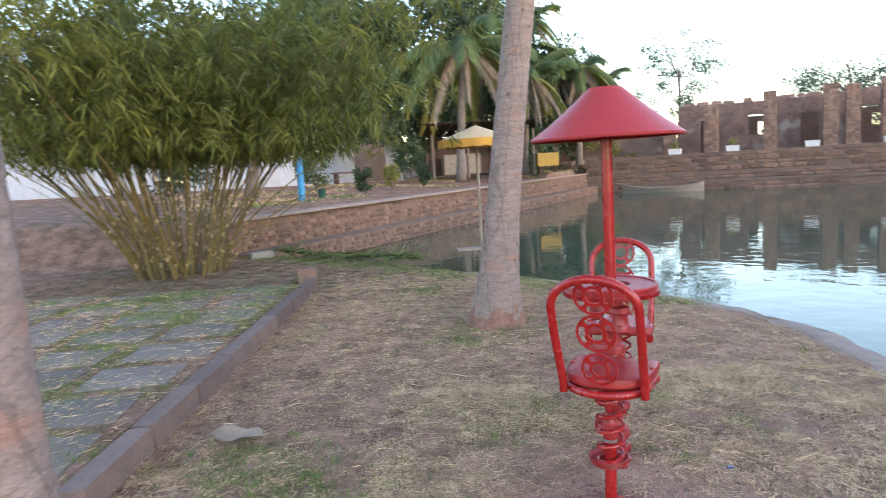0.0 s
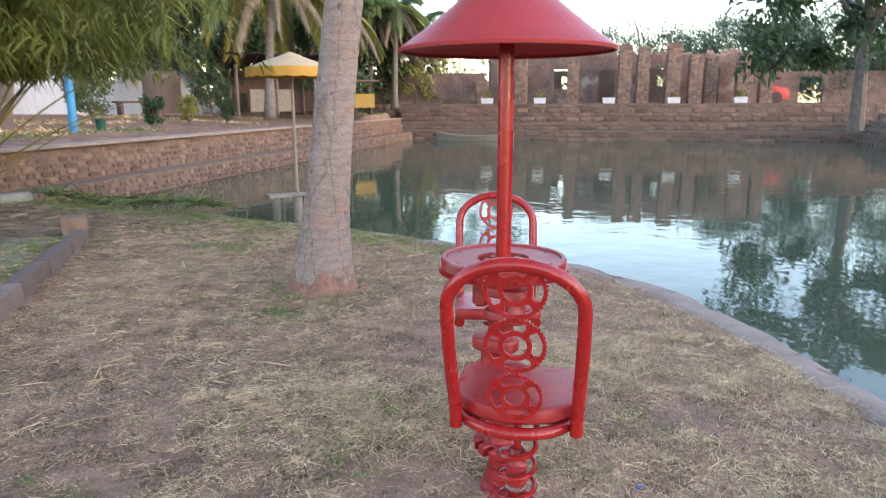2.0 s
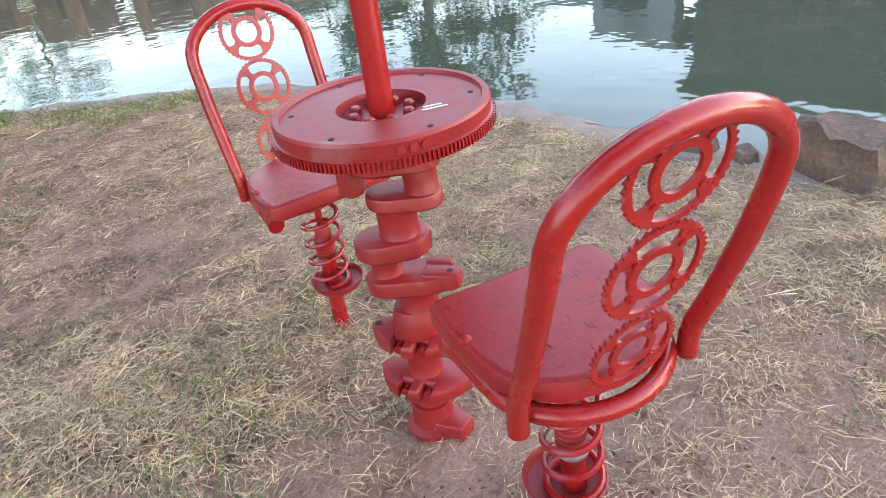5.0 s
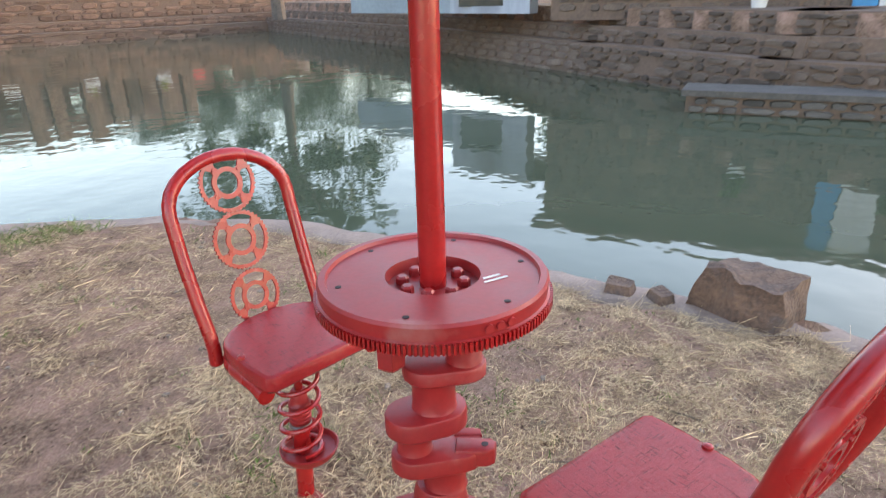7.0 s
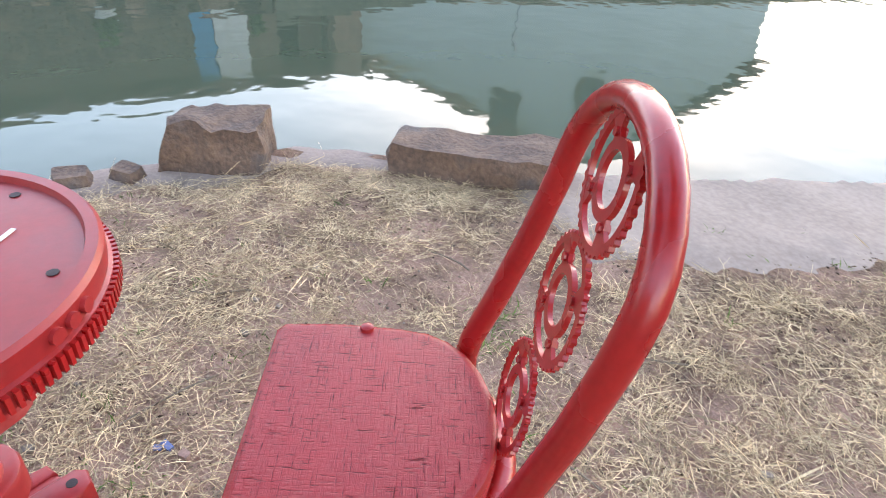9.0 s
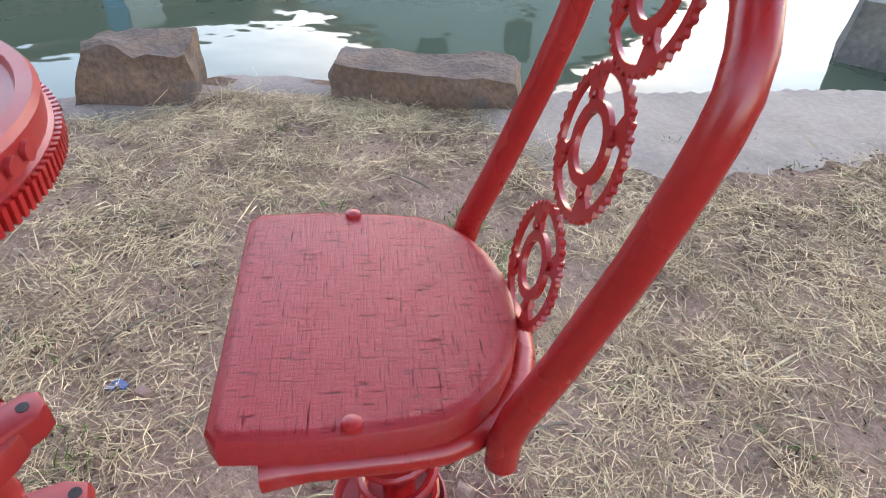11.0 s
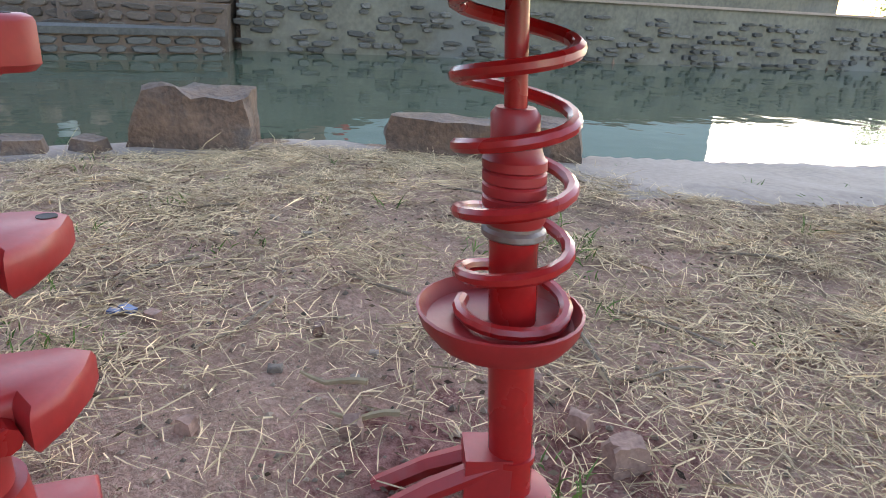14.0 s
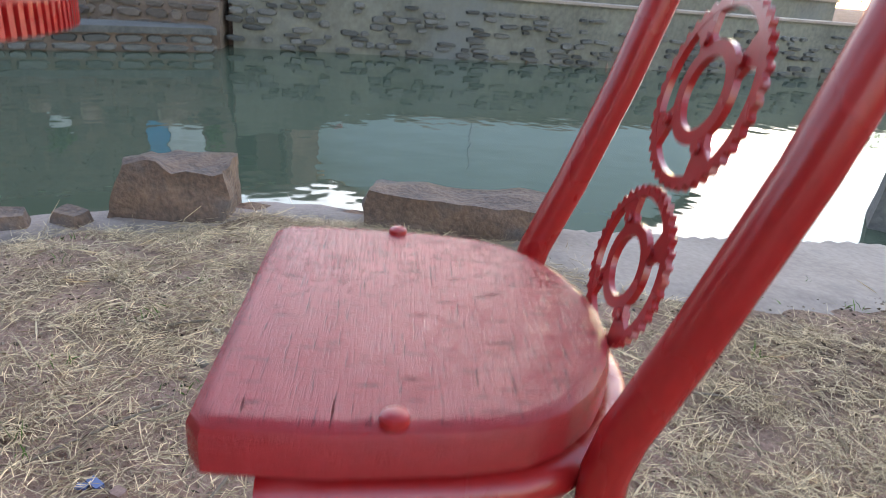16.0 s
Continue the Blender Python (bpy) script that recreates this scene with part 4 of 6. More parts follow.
# ---- plants ----
def quads(name, P, material, parent=None, label="", category="", kind=""):
    """One mesh from an array of four-cornered leaves, shape (n, 4, 3)."""
    n = len(P)
    me = bpy.data.meshes.new(name)
    me.from_pydata(P.reshape(-1, 3).tolist(), [], np.arange(n * 4).reshape(n, 4).tolist())
    me.materials.append(material)
    ob = new(name, me)
    if parent:
        ob.parent = parent
        if label:
            ob["label"] = label
        if kind:
            ob["kind"] = kind
        return ob
    return tagged(ob, label, category, kind=kind)


def unit(a):
    return a / np.maximum(np.linalg.norm(a, axis=-1, keepdims=True), 1e-9)


def blades(base, way, length, width, droop=0.0):
    """Pointed leaves: base points, directions, lengths, widths."""
    n = len(base)
    way = unit(way)
    side = unit(np.cross(way, rng.normal(size=(n, 3))))
    L, W = length.reshape(-1, 1), width.reshape(-1, 1)
    mid = base + way * L * 0.4
    tip = base + way * L + np.array([0, 0, -1.0]) * (droop * L)
    return np.stack([base, mid + side * W / 2, tip, mid - side * W / 2], 1)


def leaf_clumps(centres, radius, per, size, flat=0.75):
    """Leaves scattered in uneven clumps."""
    c = np.repeat(centres, per, 0)
    d = unit(rng.normal(size=(len(c), 3))) * (rng.random((len(c), 1)) ** 0.45) * np.repeat(np.asarray(radius).reshape(-1, 1), per, 0)
    d[:, 2] *= flat
    way = rng.normal(size=(len(c), 3)) + np.array([0, 0, -0.5])
    return blades(c + d, way, size * rng.uniform(0.6, 1.4, len(c)), size * 0.42 * rng.uniform(0.7, 1.3, len(c)), 0.15)


def tree(x, y, z, height, spread, label, leaf=None, clumps=60, per=70, size=0.28, lean=0.0, trunk_r=0.16, low=0.45):
    t = thing("tree", label, "tree", Matrix.Translation((x, y, z)))
    r2 = random.Random(int(x * 31 + y * 17))
    g = Geo()
    top = height * 0.62
    g.add(*tube([(0, 0, -0.3), (lean * 0.3, 0.05, top * 0.4), (lean, 0.1, top)], [trunk_r * 1.3, trunk_r, trunk_r * 0.6], 9))
    tips = []
    for k in range(9):
        w, up = 2 * math.pi * k / 9 + r2.random(), r2.uniform(0.55, 1.0)
        s = top * r2.uniform(0.55, 1.0)
        e = Vector((lean + spread * 0.7 * math.cos(w), spread * 0.7 * math.sin(w), height * up))
        a = Vector((lean * s / top, 0.05, s))
        m = (a + e) / 2 + Vector((0, 0, 0.1 * height))
        g.add(*tube([a, m, e], [trunk_r * 0.5, trunk_r * 0.3, trunk_r * 0.12], 6))
        tips.append(e)
    part("trunk", g, BARK_DARK, t)
    n = clumps
    a, rr = rng.uniform(0, 2 * math.pi, n), np.sqrt(rng.random(n)) * spread
    zz = height * (low + (1 - low) * rng.random(n)) - 0.22 * height * (rr / spread) ** 2
    cen = np.stack([lean + rr * np.cos(a), rr * np.sin(a), zz], 1)
    quads("crown", leaf_clumps(cen, rng.uniform(0.35, 0.75, n) * spread * 0.38, per, size), leaf or TREE_LEAF, t, kind="stuff")
    return t


def palm_frond(base, turn, length, rise, droop, seed, dead=False):
    """Rachis points and leaflets of one feather leaf."""
    r2 = random.Random(seed)
    pts = []
    for k in range(9):
        s = k / 8
        out, up = length * s * (1 - 0.15 * s), rise * length * s - droop * length * s * s
        pts.append(Vector((math.cos(turn) * out, math.sin(turn) * out, up)) + base)
    out = []
    for k in range(80):
        s = 0.10 + 0.90 * k / 80
        i = min(int(s * 8), 7)
        u = s * 8 - i
        p, d = pts[i].lerp(pts[i + 1], u), (pts[i + 1] - pts[i]).normalized()
        side = d.cross(Vector((0, 0, 1)))
        side = side.normalized() if side.length > 1e-3 else Vector((1, 0, 0))
        L = length * 0.26 * (1 - 0.55 * abs(s - 0.45)) * r2.uniform(0.8, 1.15)
        for q in (-1, 1):
            w = (side * q + d * 0.7 + Vector((0, 0, -0.55 if not dead else -1.6))).normalized()
            tip = p + w * L + Vector((0, 0, -0.25 * L))
            m = p + w * L * 0.5
            wid = d * (0.030 * length / 2.5)
            out.append([p, m + wid, tip, m - wid])
    return pts, np.array([[tuple(c) for c in q] for q in out])


def palm(x, y, z, height, lean, label, fronds=16, length=2.6, base_r=0.17, top_r=0.11, dead=5, yellow=3, rings=True):
    t = thing("coconut_palm", label, "palm tree", Matrix.Translation((x, y, z)))
    prof, rad = [], []
    n = int(height / 0.055) if rings else 14
    for k in range(n + 1):
        s = k / n
        flare = 0.95 * math.exp(-s * height / 0.42) if rings else 0.4 * math.exp(-s * height / 0.3)
        prof.append((lean[0] * s ** 1.2, lean[1] * s ** 1.2, -0.08 + s * (height + 0.08)))
        rad.append((base_r + (top_r - base_r) * s) * (1 + flare * 0.94) * (1.0 + (0.014 if k % 2 else -0.008)))
    part("trunk", Geo().add(*tube(prof, rad, 22 if rings else 10)), BARK if rings else BARK_DARK, t, "grey-brown ringed palm trunk", smooth="all")
    if rings:
        low = [k for k in range(len(prof)) if prof[k][2] < 0.30]
        g = Geo().add(*tube([prof[k] for k in low], [rad[k] * (1.03 - 0.09 * max(0.0, prof[k][2] - 0.05) / 0.25) for k in low], 40))
        g.v = [tuple(Vector(p) + noise.noise_vector(Vector(p) * 11) * 0.018) for p in g.v]
        part("root_boss", g, ROOT, t, "reddish fibrous trunk base", smooth="all")
    crown = Vector((lean[0], lean[1], height))
    r2 = random.Random(int(abs(x) * 100 + abs(y) * 10))
    for k in range(fronds + dead):
        is_dead, is_yellow = k >= fronds, k < yellow
        turn = 2 * math.pi * k / fronds * 1.618 + r2.random() * 0.4
        rise, droop = (r2.uniform(0.05, 1.1), r2.uniform(0.45, 0.9)) if not is_dead else (-0.3, 0.75)
        if is_yellow:
            rise, droop = 0.1, 0.85
        pts, L = palm_frond(crown, turn, length * r2.uniform(0.8, 1.1) * (0.7 if is_dead else 1), rise, droop, k, is_dead)
        fr = part("frond", Geo().add(*tube(pts, [0.022, 0.02, 0.018, 0.015, 0.013, 0.011, 0.009, 0.006, 0.003], 5)), DEAD_LEAF if is_dead else PALM_YELLOW, t, "dry hanging brown frond" if is_dead else "")
        quads("feather_leaf", L, DEAD_LEAF if is_dead else PALM_YELLOW if is_yellow else PALM_LEAF, fr, kind="stuff")
    return t


palm(-0.33, 2.92, 0.0, 5.6, (0.80, 0.25), "coconut palm with grey ringed trunk on grass", base_r=0.155, top_r=0.108, fronds=15, dead=0)
palm(-1.89, -1.62, 0.0, 5.2, (0.0, 0.1), "coconut palm with pale ringed trunk beside path", base_r=0.150, top_r=0.11, fronds=14, dead=0)
palm(0.0, 21.6, 0.95, 4.9, (0.35, 0.4), "coconut palm with drooping yellow fronds by quay", length=3.3, yellow=6, dead=4, rings=False)
palm(3.0, 26.4, 0.95, 4.2, (0.3, -0.2), "coconut palm with dead fronds hanging round trunk", length=2.6, yellow=2, dead=9, rings=False)
palm(5.2, 31.5, 1.2, 4.6, (0.5, 0.2), "dark slender palm behind the quay", length=2.4, yellow=1, dead=5, rings=False)
palm(6.4, 30.8, 1.2, 4.8, (0.2, 0.2), "dark palm with hanging dead fronds by quay corner", length=2.5, yellow=1, dead=8, rings=False)
palm(8.0, 32.6, 1.2, 4.0, (-0.2, 0.2), "short dark palm at the quay corner", length=2.3, yellow=1, dead=7, rings=False)
palm(4.6, 38.0, 1.3, 8.6, (0.4, 0.0), "tall slender palm rising over the trees", length=2.6, yellow=1, dead=4, rings=False)
palm(-5.9, 14.6, 0.8, 4.4, (0.9, 0.3), "short leaning grey palm on bank", length=2.4, yellow=2, dead=3, rings=False, fronds=12)
tree(-7.5, 28.5, 1.3, 9.0, 4.6, "dense dark green mango tree behind white wall", clumps=140, per=110, size=0.32, low=0.28)
tree(-4.6, 26.5, 1.3, 8.6, 3.4, "dark leafy tree beside white wall", clumps=90, per=100, size=0.3, low=0.3)
tree(1.4, 29.0, 1.3, 9.4, 3.4, "dark leafy tree behind the parasol", clumps=90, per=100, size=0.3, low=0.15)
tree(-1.5, 30.5, 1.3, 9.5, 4.6, "tall dark green leafy tree behind shed", clumps=150, per=110, size=0.34, low=0.22)
tree(3.6, 34.0, 1.3, 7.6, 3.6, "dark green tree behind palms", clumps=110, per=100, size=0.32, low=0.2)
tree(6.8, 35.0, 1.3, 6.4, 2.6, "dark leafy tree behind the quay corner palms", clumps=110, per=120, size=0.22, low=0.15)
# trees in HAZY_LEAF wear the air's haze in their colour
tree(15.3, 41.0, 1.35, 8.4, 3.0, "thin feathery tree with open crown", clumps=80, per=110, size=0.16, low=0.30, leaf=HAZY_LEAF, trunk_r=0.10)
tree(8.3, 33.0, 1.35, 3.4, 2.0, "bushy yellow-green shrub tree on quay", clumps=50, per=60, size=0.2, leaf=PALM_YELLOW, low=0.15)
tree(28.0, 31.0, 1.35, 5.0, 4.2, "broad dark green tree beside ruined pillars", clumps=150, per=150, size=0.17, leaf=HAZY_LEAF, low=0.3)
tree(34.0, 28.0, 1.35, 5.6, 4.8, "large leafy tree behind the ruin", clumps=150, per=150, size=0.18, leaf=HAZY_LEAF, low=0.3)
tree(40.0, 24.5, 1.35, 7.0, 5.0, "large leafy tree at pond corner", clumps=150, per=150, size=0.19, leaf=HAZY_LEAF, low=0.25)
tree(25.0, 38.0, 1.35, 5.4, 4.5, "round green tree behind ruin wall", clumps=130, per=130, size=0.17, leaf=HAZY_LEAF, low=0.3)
tree(-11.5, 22.0, 1.25, 7.0, 3.6, "leafy green tree beside white wall", clumps=80, per=80, size=0.3)

# far tree line
a = np.linspace(-1.1, 1.25, 260)
dist = 75 + 18 * rng.random(260)
cen = np.stack([np.sin(a) * dist, np.cos(a) * dist, 2.0 + 2.3 * rng.random(260) + 1.2 * np.sin(a * 9)], 1)
quads("distant_trees", leaf_clumps(cen, 2.0 + 1.2 * rng.random(260), 60, 0.9), FAR_GREEN, None, "hazy line of distant green trees", "woods", kind="stuff")
a = np.linspace(1.75, 2.5, 60)
dist = 60 + 14 * rng.random(60)
cen = np.stack([np.sin(a) * dist, np.cos(a) * dist, 1.8 + 1.6 * rng.random(60)], 1)
quads("distant_trees", leaf_clumps(cen, 1.8 + 1.0 * rng.random(60), 60, 0.8), FAR_GREEN, None, "distant green trees beyond the blue house", "woods", kind="stuff")


def bamboo(x, y):
    t = thing("bamboo_clump", "dense bamboo clump with yellow-green banded culms", "bamboo", Matrix.Translation((x, y, 0)))
    r2 = random.Random(5)
    sprays, ways = [], []
    for k in range(92):
        a, q = 2 * math.pi * r2.random(), 0.62 * math.sqrt(r2.random())
        bx, by = q * math.cos(a) * 1.15, q * math.sin(a)
        H, out = r2.uniform(3.4, 5.2), r2.uniform(1.0, 3.6) * (0.30 + 1.4 * q)
        if r2.random() < 0.2:
            H *= 0.45
        w = a + r2.uniform(-0.5, 0.5)
        pts, rad = [], []
        n = 20
        r0 = r2.uniform(0.011, 0.026)
        for i in range(n + 1):
            s = i / n
            pts.append((bx + out * math.cos(w) * s ** 1.25, by + out * math.sin(w) * s ** 1.25, -0.05 + H * (s - 0.12 * s ** 3)))
            rad.append(r0 * (1 - 0.75 * s))
        v, rr = [], []
        for i in range(n):
            v += [pts[i], tuple(Vector(pts[i]).lerp(Vector(pts[i + 1]), 0.06))]
            rr += [rad[i] * 1.22, rad[i]]
        c = part("culm", Geo().add(*tube(v + [pts[-1]], rr + [rad[-1]], 7)), CULM, t)
        g = Geo()
        for i in range(0, 9):
            if r2.random() < 0.42:
                p, e = Vector(pts[i]), Vector(pts[i]).lerp(Vector(pts[i + 1]), r2.uniform(0.14, 0.34))
                g.add(*tube([p, e], [rad[i] * 1.30, rad[i] * 1.14], 7))
        part("sheath", g, SHEATH, c, "pale dry sheaths at the joints")["kind"] = "stuff"
        for i in range(5, n + 1):
            for _ in range(10):
                p = Vector(pts[i]) + Vector((r2.gauss(0.28, 0.62), r2.gauss(0, 0.5), r2.gauss(-0.05, 0.34)))
                if p.z > 1.75 + 0.3 * r2.random():
                    sprays.append(p)
    sp = np.array([tuple(p) for p in sprays])
    n = len(sp)
    az = rng.uniform(0, 2 * math.pi, n)
    base_way = np.stack([np.cos(az), np.sin(az), -0.5 - 0.5 * rng.random(n)], 1)
    out = []
    for j in range(6):
        way = base_way + rng.normal(size=(n, 3)) * 0.45
        out.append(blades(sp + rng.normal(size=(n, 3)) * 0.05, way, rng.uniform(0.16, 0.30, n), rng.uniform(0.018, 0.032, n), 0.25))
    quads("crown", np.concatenate(out), BAMBOO_LEAF, t, "drooping narrow green leaves", kind="stuff")
    return t


bamboo(-4.95, 7.35)


def bush(x, y, z, r_, h, label, leaf=None, n=22, per=60, size=0.11):
    t = thing("bush", label, "bush", Matrix.Translation((x, y, z)))
    g = Geo()
    r2 = random.Random(int(x * 50))
    for k in range(6):
        w = 2 * math.pi * k / 6
        g.add(*tube([(0, 0, -0.05), (r_ * 0.4 * math.cos(w), r_ * 0.4 * math.sin(w), h * r2.uniform(0.5, 0.85))], [0.02, 0.008], 5))
    part("stem", g, BARK_DARK, t)
    a, q = rng.uniform(0, 6.28, n), np.sqrt(rng.random(n)) * r_ * 0.8
    cen = np.stack([q * np.cos(a), q * np.sin(a), h * (0.2 + 0.75 * rng.random(n))], 1)
    quads("foliage", leaf_clumps(cen, np.full(n, 0.32 * r_), per, size, 1.0), leaf or TREE_LEAF, t, kind="stuff")
    return t


bush(-1.9, 22.6, 1.15, 0.75, 1.5, "dense dark green bush near shed", n=40)
bush(-4.6, 17.2, 0.95, 0.65, 1.5, "bright green bush behind the blue post", n=30, leaf=PALM_LEAF)
bush(-7.6, 14.6, 0.9, 0.9, 2.0, "dark green bush behind the bamboo", n=40)
bush(-3.0, 16.4, 0.85, 0.28, 0.75, "small leafy shrub on the bank", n=14)
bush(-1.35, 19.2, 0.85, 0.28, 0.7, "small leafy shrub near quay edge", n=14)
bush(-2.35, 18.6, 0.85, 0.35, 0.75, "small yellowing palm seedling on bank", leaf=PALM_YELLOW, n=14)


# ---- built things on the banks ----
def blue_post(x, y, z):
    t = thing("painted_post", "slim tree trunk painted bright blue", "post", Matrix.Translation((x, y, z)))
    part("lower_trunk", Geo().add(*tube([(0, 0, -0.1), (0.02, 0, 0.9), (-0.01, 0, 1.75)], [0.10, 0.085, 0.08], 10)), BLUE, t)
    part("upper_trunk", Geo().add(*tube([(-0.01, 0, 1.74), (0.0, 0, 3.2), (0.1, 0, 4.4)], [0.078, 0.07, 0.05], 10)), BARK_DARK, t)


blue_post(-4.58, 14.9, 0.70)


def wall_with_openings(parent, a, b, z0, z1, thick, openings, material, name="wall"):
    """A straight wall from a to b with rectangular openings (start, end, low, high along the wall)."""
    a, b = Vector(a), Vector(b)
    L = (b - a).length
    ang = math.atan2((b - a).y, (b - a).x)
    xs = sorted({0.0, L, *[o[0] for o in openings], *[o[1] for o in openings]})
    g = Geo()
    for x0, x1 in zip(xs, xs[1:]):
        cuts = [(o[2], o[3]) for o in openings if o[0] <= x0 + 1e-6 and o[1] >= x1 - 1e-6]
        low = z0
        for c0, c1 in sorted(cuts) + [(z1, z1)]:
            if c0 > low + 1e-6:
                mid = a + (b - a).normalized() * ((x0 + x1) / 2)
                g.add(*box(mid.x, mid.y, (low + c0) / 2, x1 - x0, thick, c0 - low, turn=ang))
            low = max(low, c1)
    return part(name, g, material, parent, smooth=False)


white = thing("white_building", "long whitewashed building with stained walls", "building")
wall_with_openings(white, (-33.6, 3.04), (-18.0, 15.5), 0.6, 4.0, 0.3, [(4.0, 5.0, 1.3, 3.2)], WHITE, "end_wall")
wall_with_openings(white, (-18.0, 15.5), (-2.6, 27.8), 0.9, 4.0, 0.3, [(9.0, 10.0, 1.3, 3.2), (15.4, 16.3, 2.3, 3.3)], WHITE)
g = Geo()
d = (Vector((-2.6, 27.8)) - Vector((-18.0, 15.5)))
wall_run(g, (-18.1, 15.2), (-2.4, 27.7), 4.0, 4.2, 4.5)
part("roof", g, ROOF, white, smooth=False)
g = Geo()
wall_run(g, (-18.0, 15.34), (-2.6, 27.64), 0.9, 1.45, 0.14)
part("plinth", g, MORTAR, white, "damp brown stone plinth", smooth=False)
g = Geo()
wall_run(g, (-18.0, 15.36), (-2.6, 27.66), 2.35, 2.42, 0.1)
part("ledge", g, POLE_GREY, white, smooth=False)


def shed(x, y, z):
    t = thing("shed", "open wooden shed with dark sheet roof", "shed", Matrix.Translation((x, y, z)) @ Matrix.Rotation(0.15, 4, "Z"))
    for px in (-2.2, -0.7, 0.8, 2.2):
        for py in (-1.0, 1.0):
            part("post", Geo().add(*tube([(px, py, -0.2), (px, py, 1.75)], 0.06, 8)), BARK_DARK, t)
    g = Geo()
    for k in range(24):
        px = -2.6 + k * 5.2 / 23
        v, f = box(px, 0, 1.92, 0.20, 3.0, 0.04)
        g.add([(a_, b_, c_ - 0.14 * b_ + (0.03 if k % 2 else 0)) for a_, b_, c_ in v], f)
    part("roof", g, DARK, t, "dark corrugated sheet roof", smooth=False)
    part("back_wall", Geo().add(*box(0, 1.1, 0.8, 4.6, 0.08, 1.7)), WOOD, t, smooth=False)
    part("counter", Geo().add(*box(-0.9, -0.5, 0.42, 1.6, 0.5, 0.85)), PLANK, t, smooth=False)
    return t


shed(1.0, 26.2, 1.1)
t = thing("tiled_bin", "yellow painted wooden cart beside the palms", "cart", Matrix.Translation((3.9, 25.6, 0.95)))
part("body", Geo().add(*box(0, 0, 0.55, 0.9, 0.6, 0.55)), YELLOW, t, smooth=False)
for px in (-0.32, 0.32):
    part("leg", Geo().add(*box(px, 0, 0.13, 0.07, 0.5, 0.3)), WOOD, t, smooth=False)
part("awning", Geo().add(*box(0, 0, 1.35, 1.3, 0.8, 0.06)), ROOF, t, smooth=False)
for px in (-0.4, 0.4):
    part("post", Geo().add(*box(px, 0, 1.05, 0.05, 0.05, 0.56)), WOOD, t, smooth=False)
t = thing("water_tank", "round grey concrete water tank by white wall", "tank", Matrix.Translation((-3.6, 24.0, 1.15)))
part("drum", Geo().add(*lathe([(0.62, -0.1), (0.64, 0.2), (0.64, 1.15), (0.6, 1.25)], 24)), MORTAR, t)
part("lid", Geo().add(*lathe([(0.60, 1.25), (0.45, 1.34), (0.1, 1.38)], 24)), MORTAR, t)
t = thing("bench", "low dark wooden bench on the bank", "bench", Matrix.Translation((-4.0, 21.0, 1.1)) @ Matrix.Rotation(0.6, 4, "Z"))
part("seat", Geo().add(*box(0, 0, 0.36, 1.5, 0.35, 0.06)), WOOD, t, smooth=False)
for px in (-0.6, 0.6):
    part("leg", Geo().add(*box(px, 0, 0.15, 0.08, 0.3, 0.36)), WOOD, t, smooth=False)
t = thing("planter_tub", "dark green plastic tub on the grass", "tub", Matrix.Translation((-4.2, 15.9, 0.78)))
part("body", Geo().add(*lathe([(0.10, 0.0), (0.13, 0.26), (0.14, 0.27)], 16)), GREEN_TUB, t)


def parasol(x, y):
    t = thing("parasol", "yellow canvas parasol on a post in water", "parasol", Matrix.Translation((x, y, 0)))
    part("pole", Geo().add(*tube([(0, 0, -0.8), (0.0, 0, 1.98)], 0.023, 10)), PLANK, t)
    n, g = 12, Geo()
    rings = [(0.60, 1.86), (0.40, 1.935), (0.19, 2.01), (0.02, 2.075)]
    v = [(q * math.cos(2 * math.pi * k / n), q * math.sin(2 * math.pi * k / n), z) for q, z in rings for k in range(n)]
    f = [(i * n + k, i * n + (k + 1) % n, (i + 1) * n + (k + 1) % n, (i + 1) * n + k) for i in range(3) for k in range(n)]
    m = len(v)
    v += [(a_, b_, c_ - 0.012) for a_, b_, c_ in v]
    f += [tuple(reversed([i + m for i in q])) for q in f] + [(k, m + k, m + (k + 1) % n, (k + 1) % n) for k in range(n)]
    part("canopy", g.add(v, f), CLOTH_TOP, t)
    g, n = Geo(), 72
    v = []
    for k in range(n):
        w = 2 * math.pi * k / n
        q = 0.605 * (1 - 0.025 * (1 - abs(math.cos(6 * w))))
        low = 1.755 - 0.022 * abs(math.sin(9 * w))
        v += [(q * math.cos(w), q * math.sin(w), 1.865), (q * 1.01 * math.cos(w), q * 1.01 * math.sin(w), low), (q * 0.99 * math.cos(w), q * 0.99 * math.sin(w), low), (q * 0.985 * math.cos(w), q * 0.985 * math.sin(w), 1.86)]
    f = [(4 * k + j, 4 * ((k + 1) % n) + j, 4 * ((k + 1) % n) + (j + 1) % 4, 4 * k + (j + 1) % 4) for k in range(n) for j in range(4)]
    part("valance", g.add(v, f), CLOTH, t, "scalloped orange-yellow valance")
    part("board", Geo().add(*box(-0.12, -0.02, 0.13, 0.60, 0.20, 0.035, turn=0.2)), PLANK, t, "weathered plank shelf", smooth=False)
    part("stump", Geo().add(*lathe([(0.07, -0.8), (0.065, 0.1)], 12)), PLANK, t)


parasol(-0.17, 7.45)


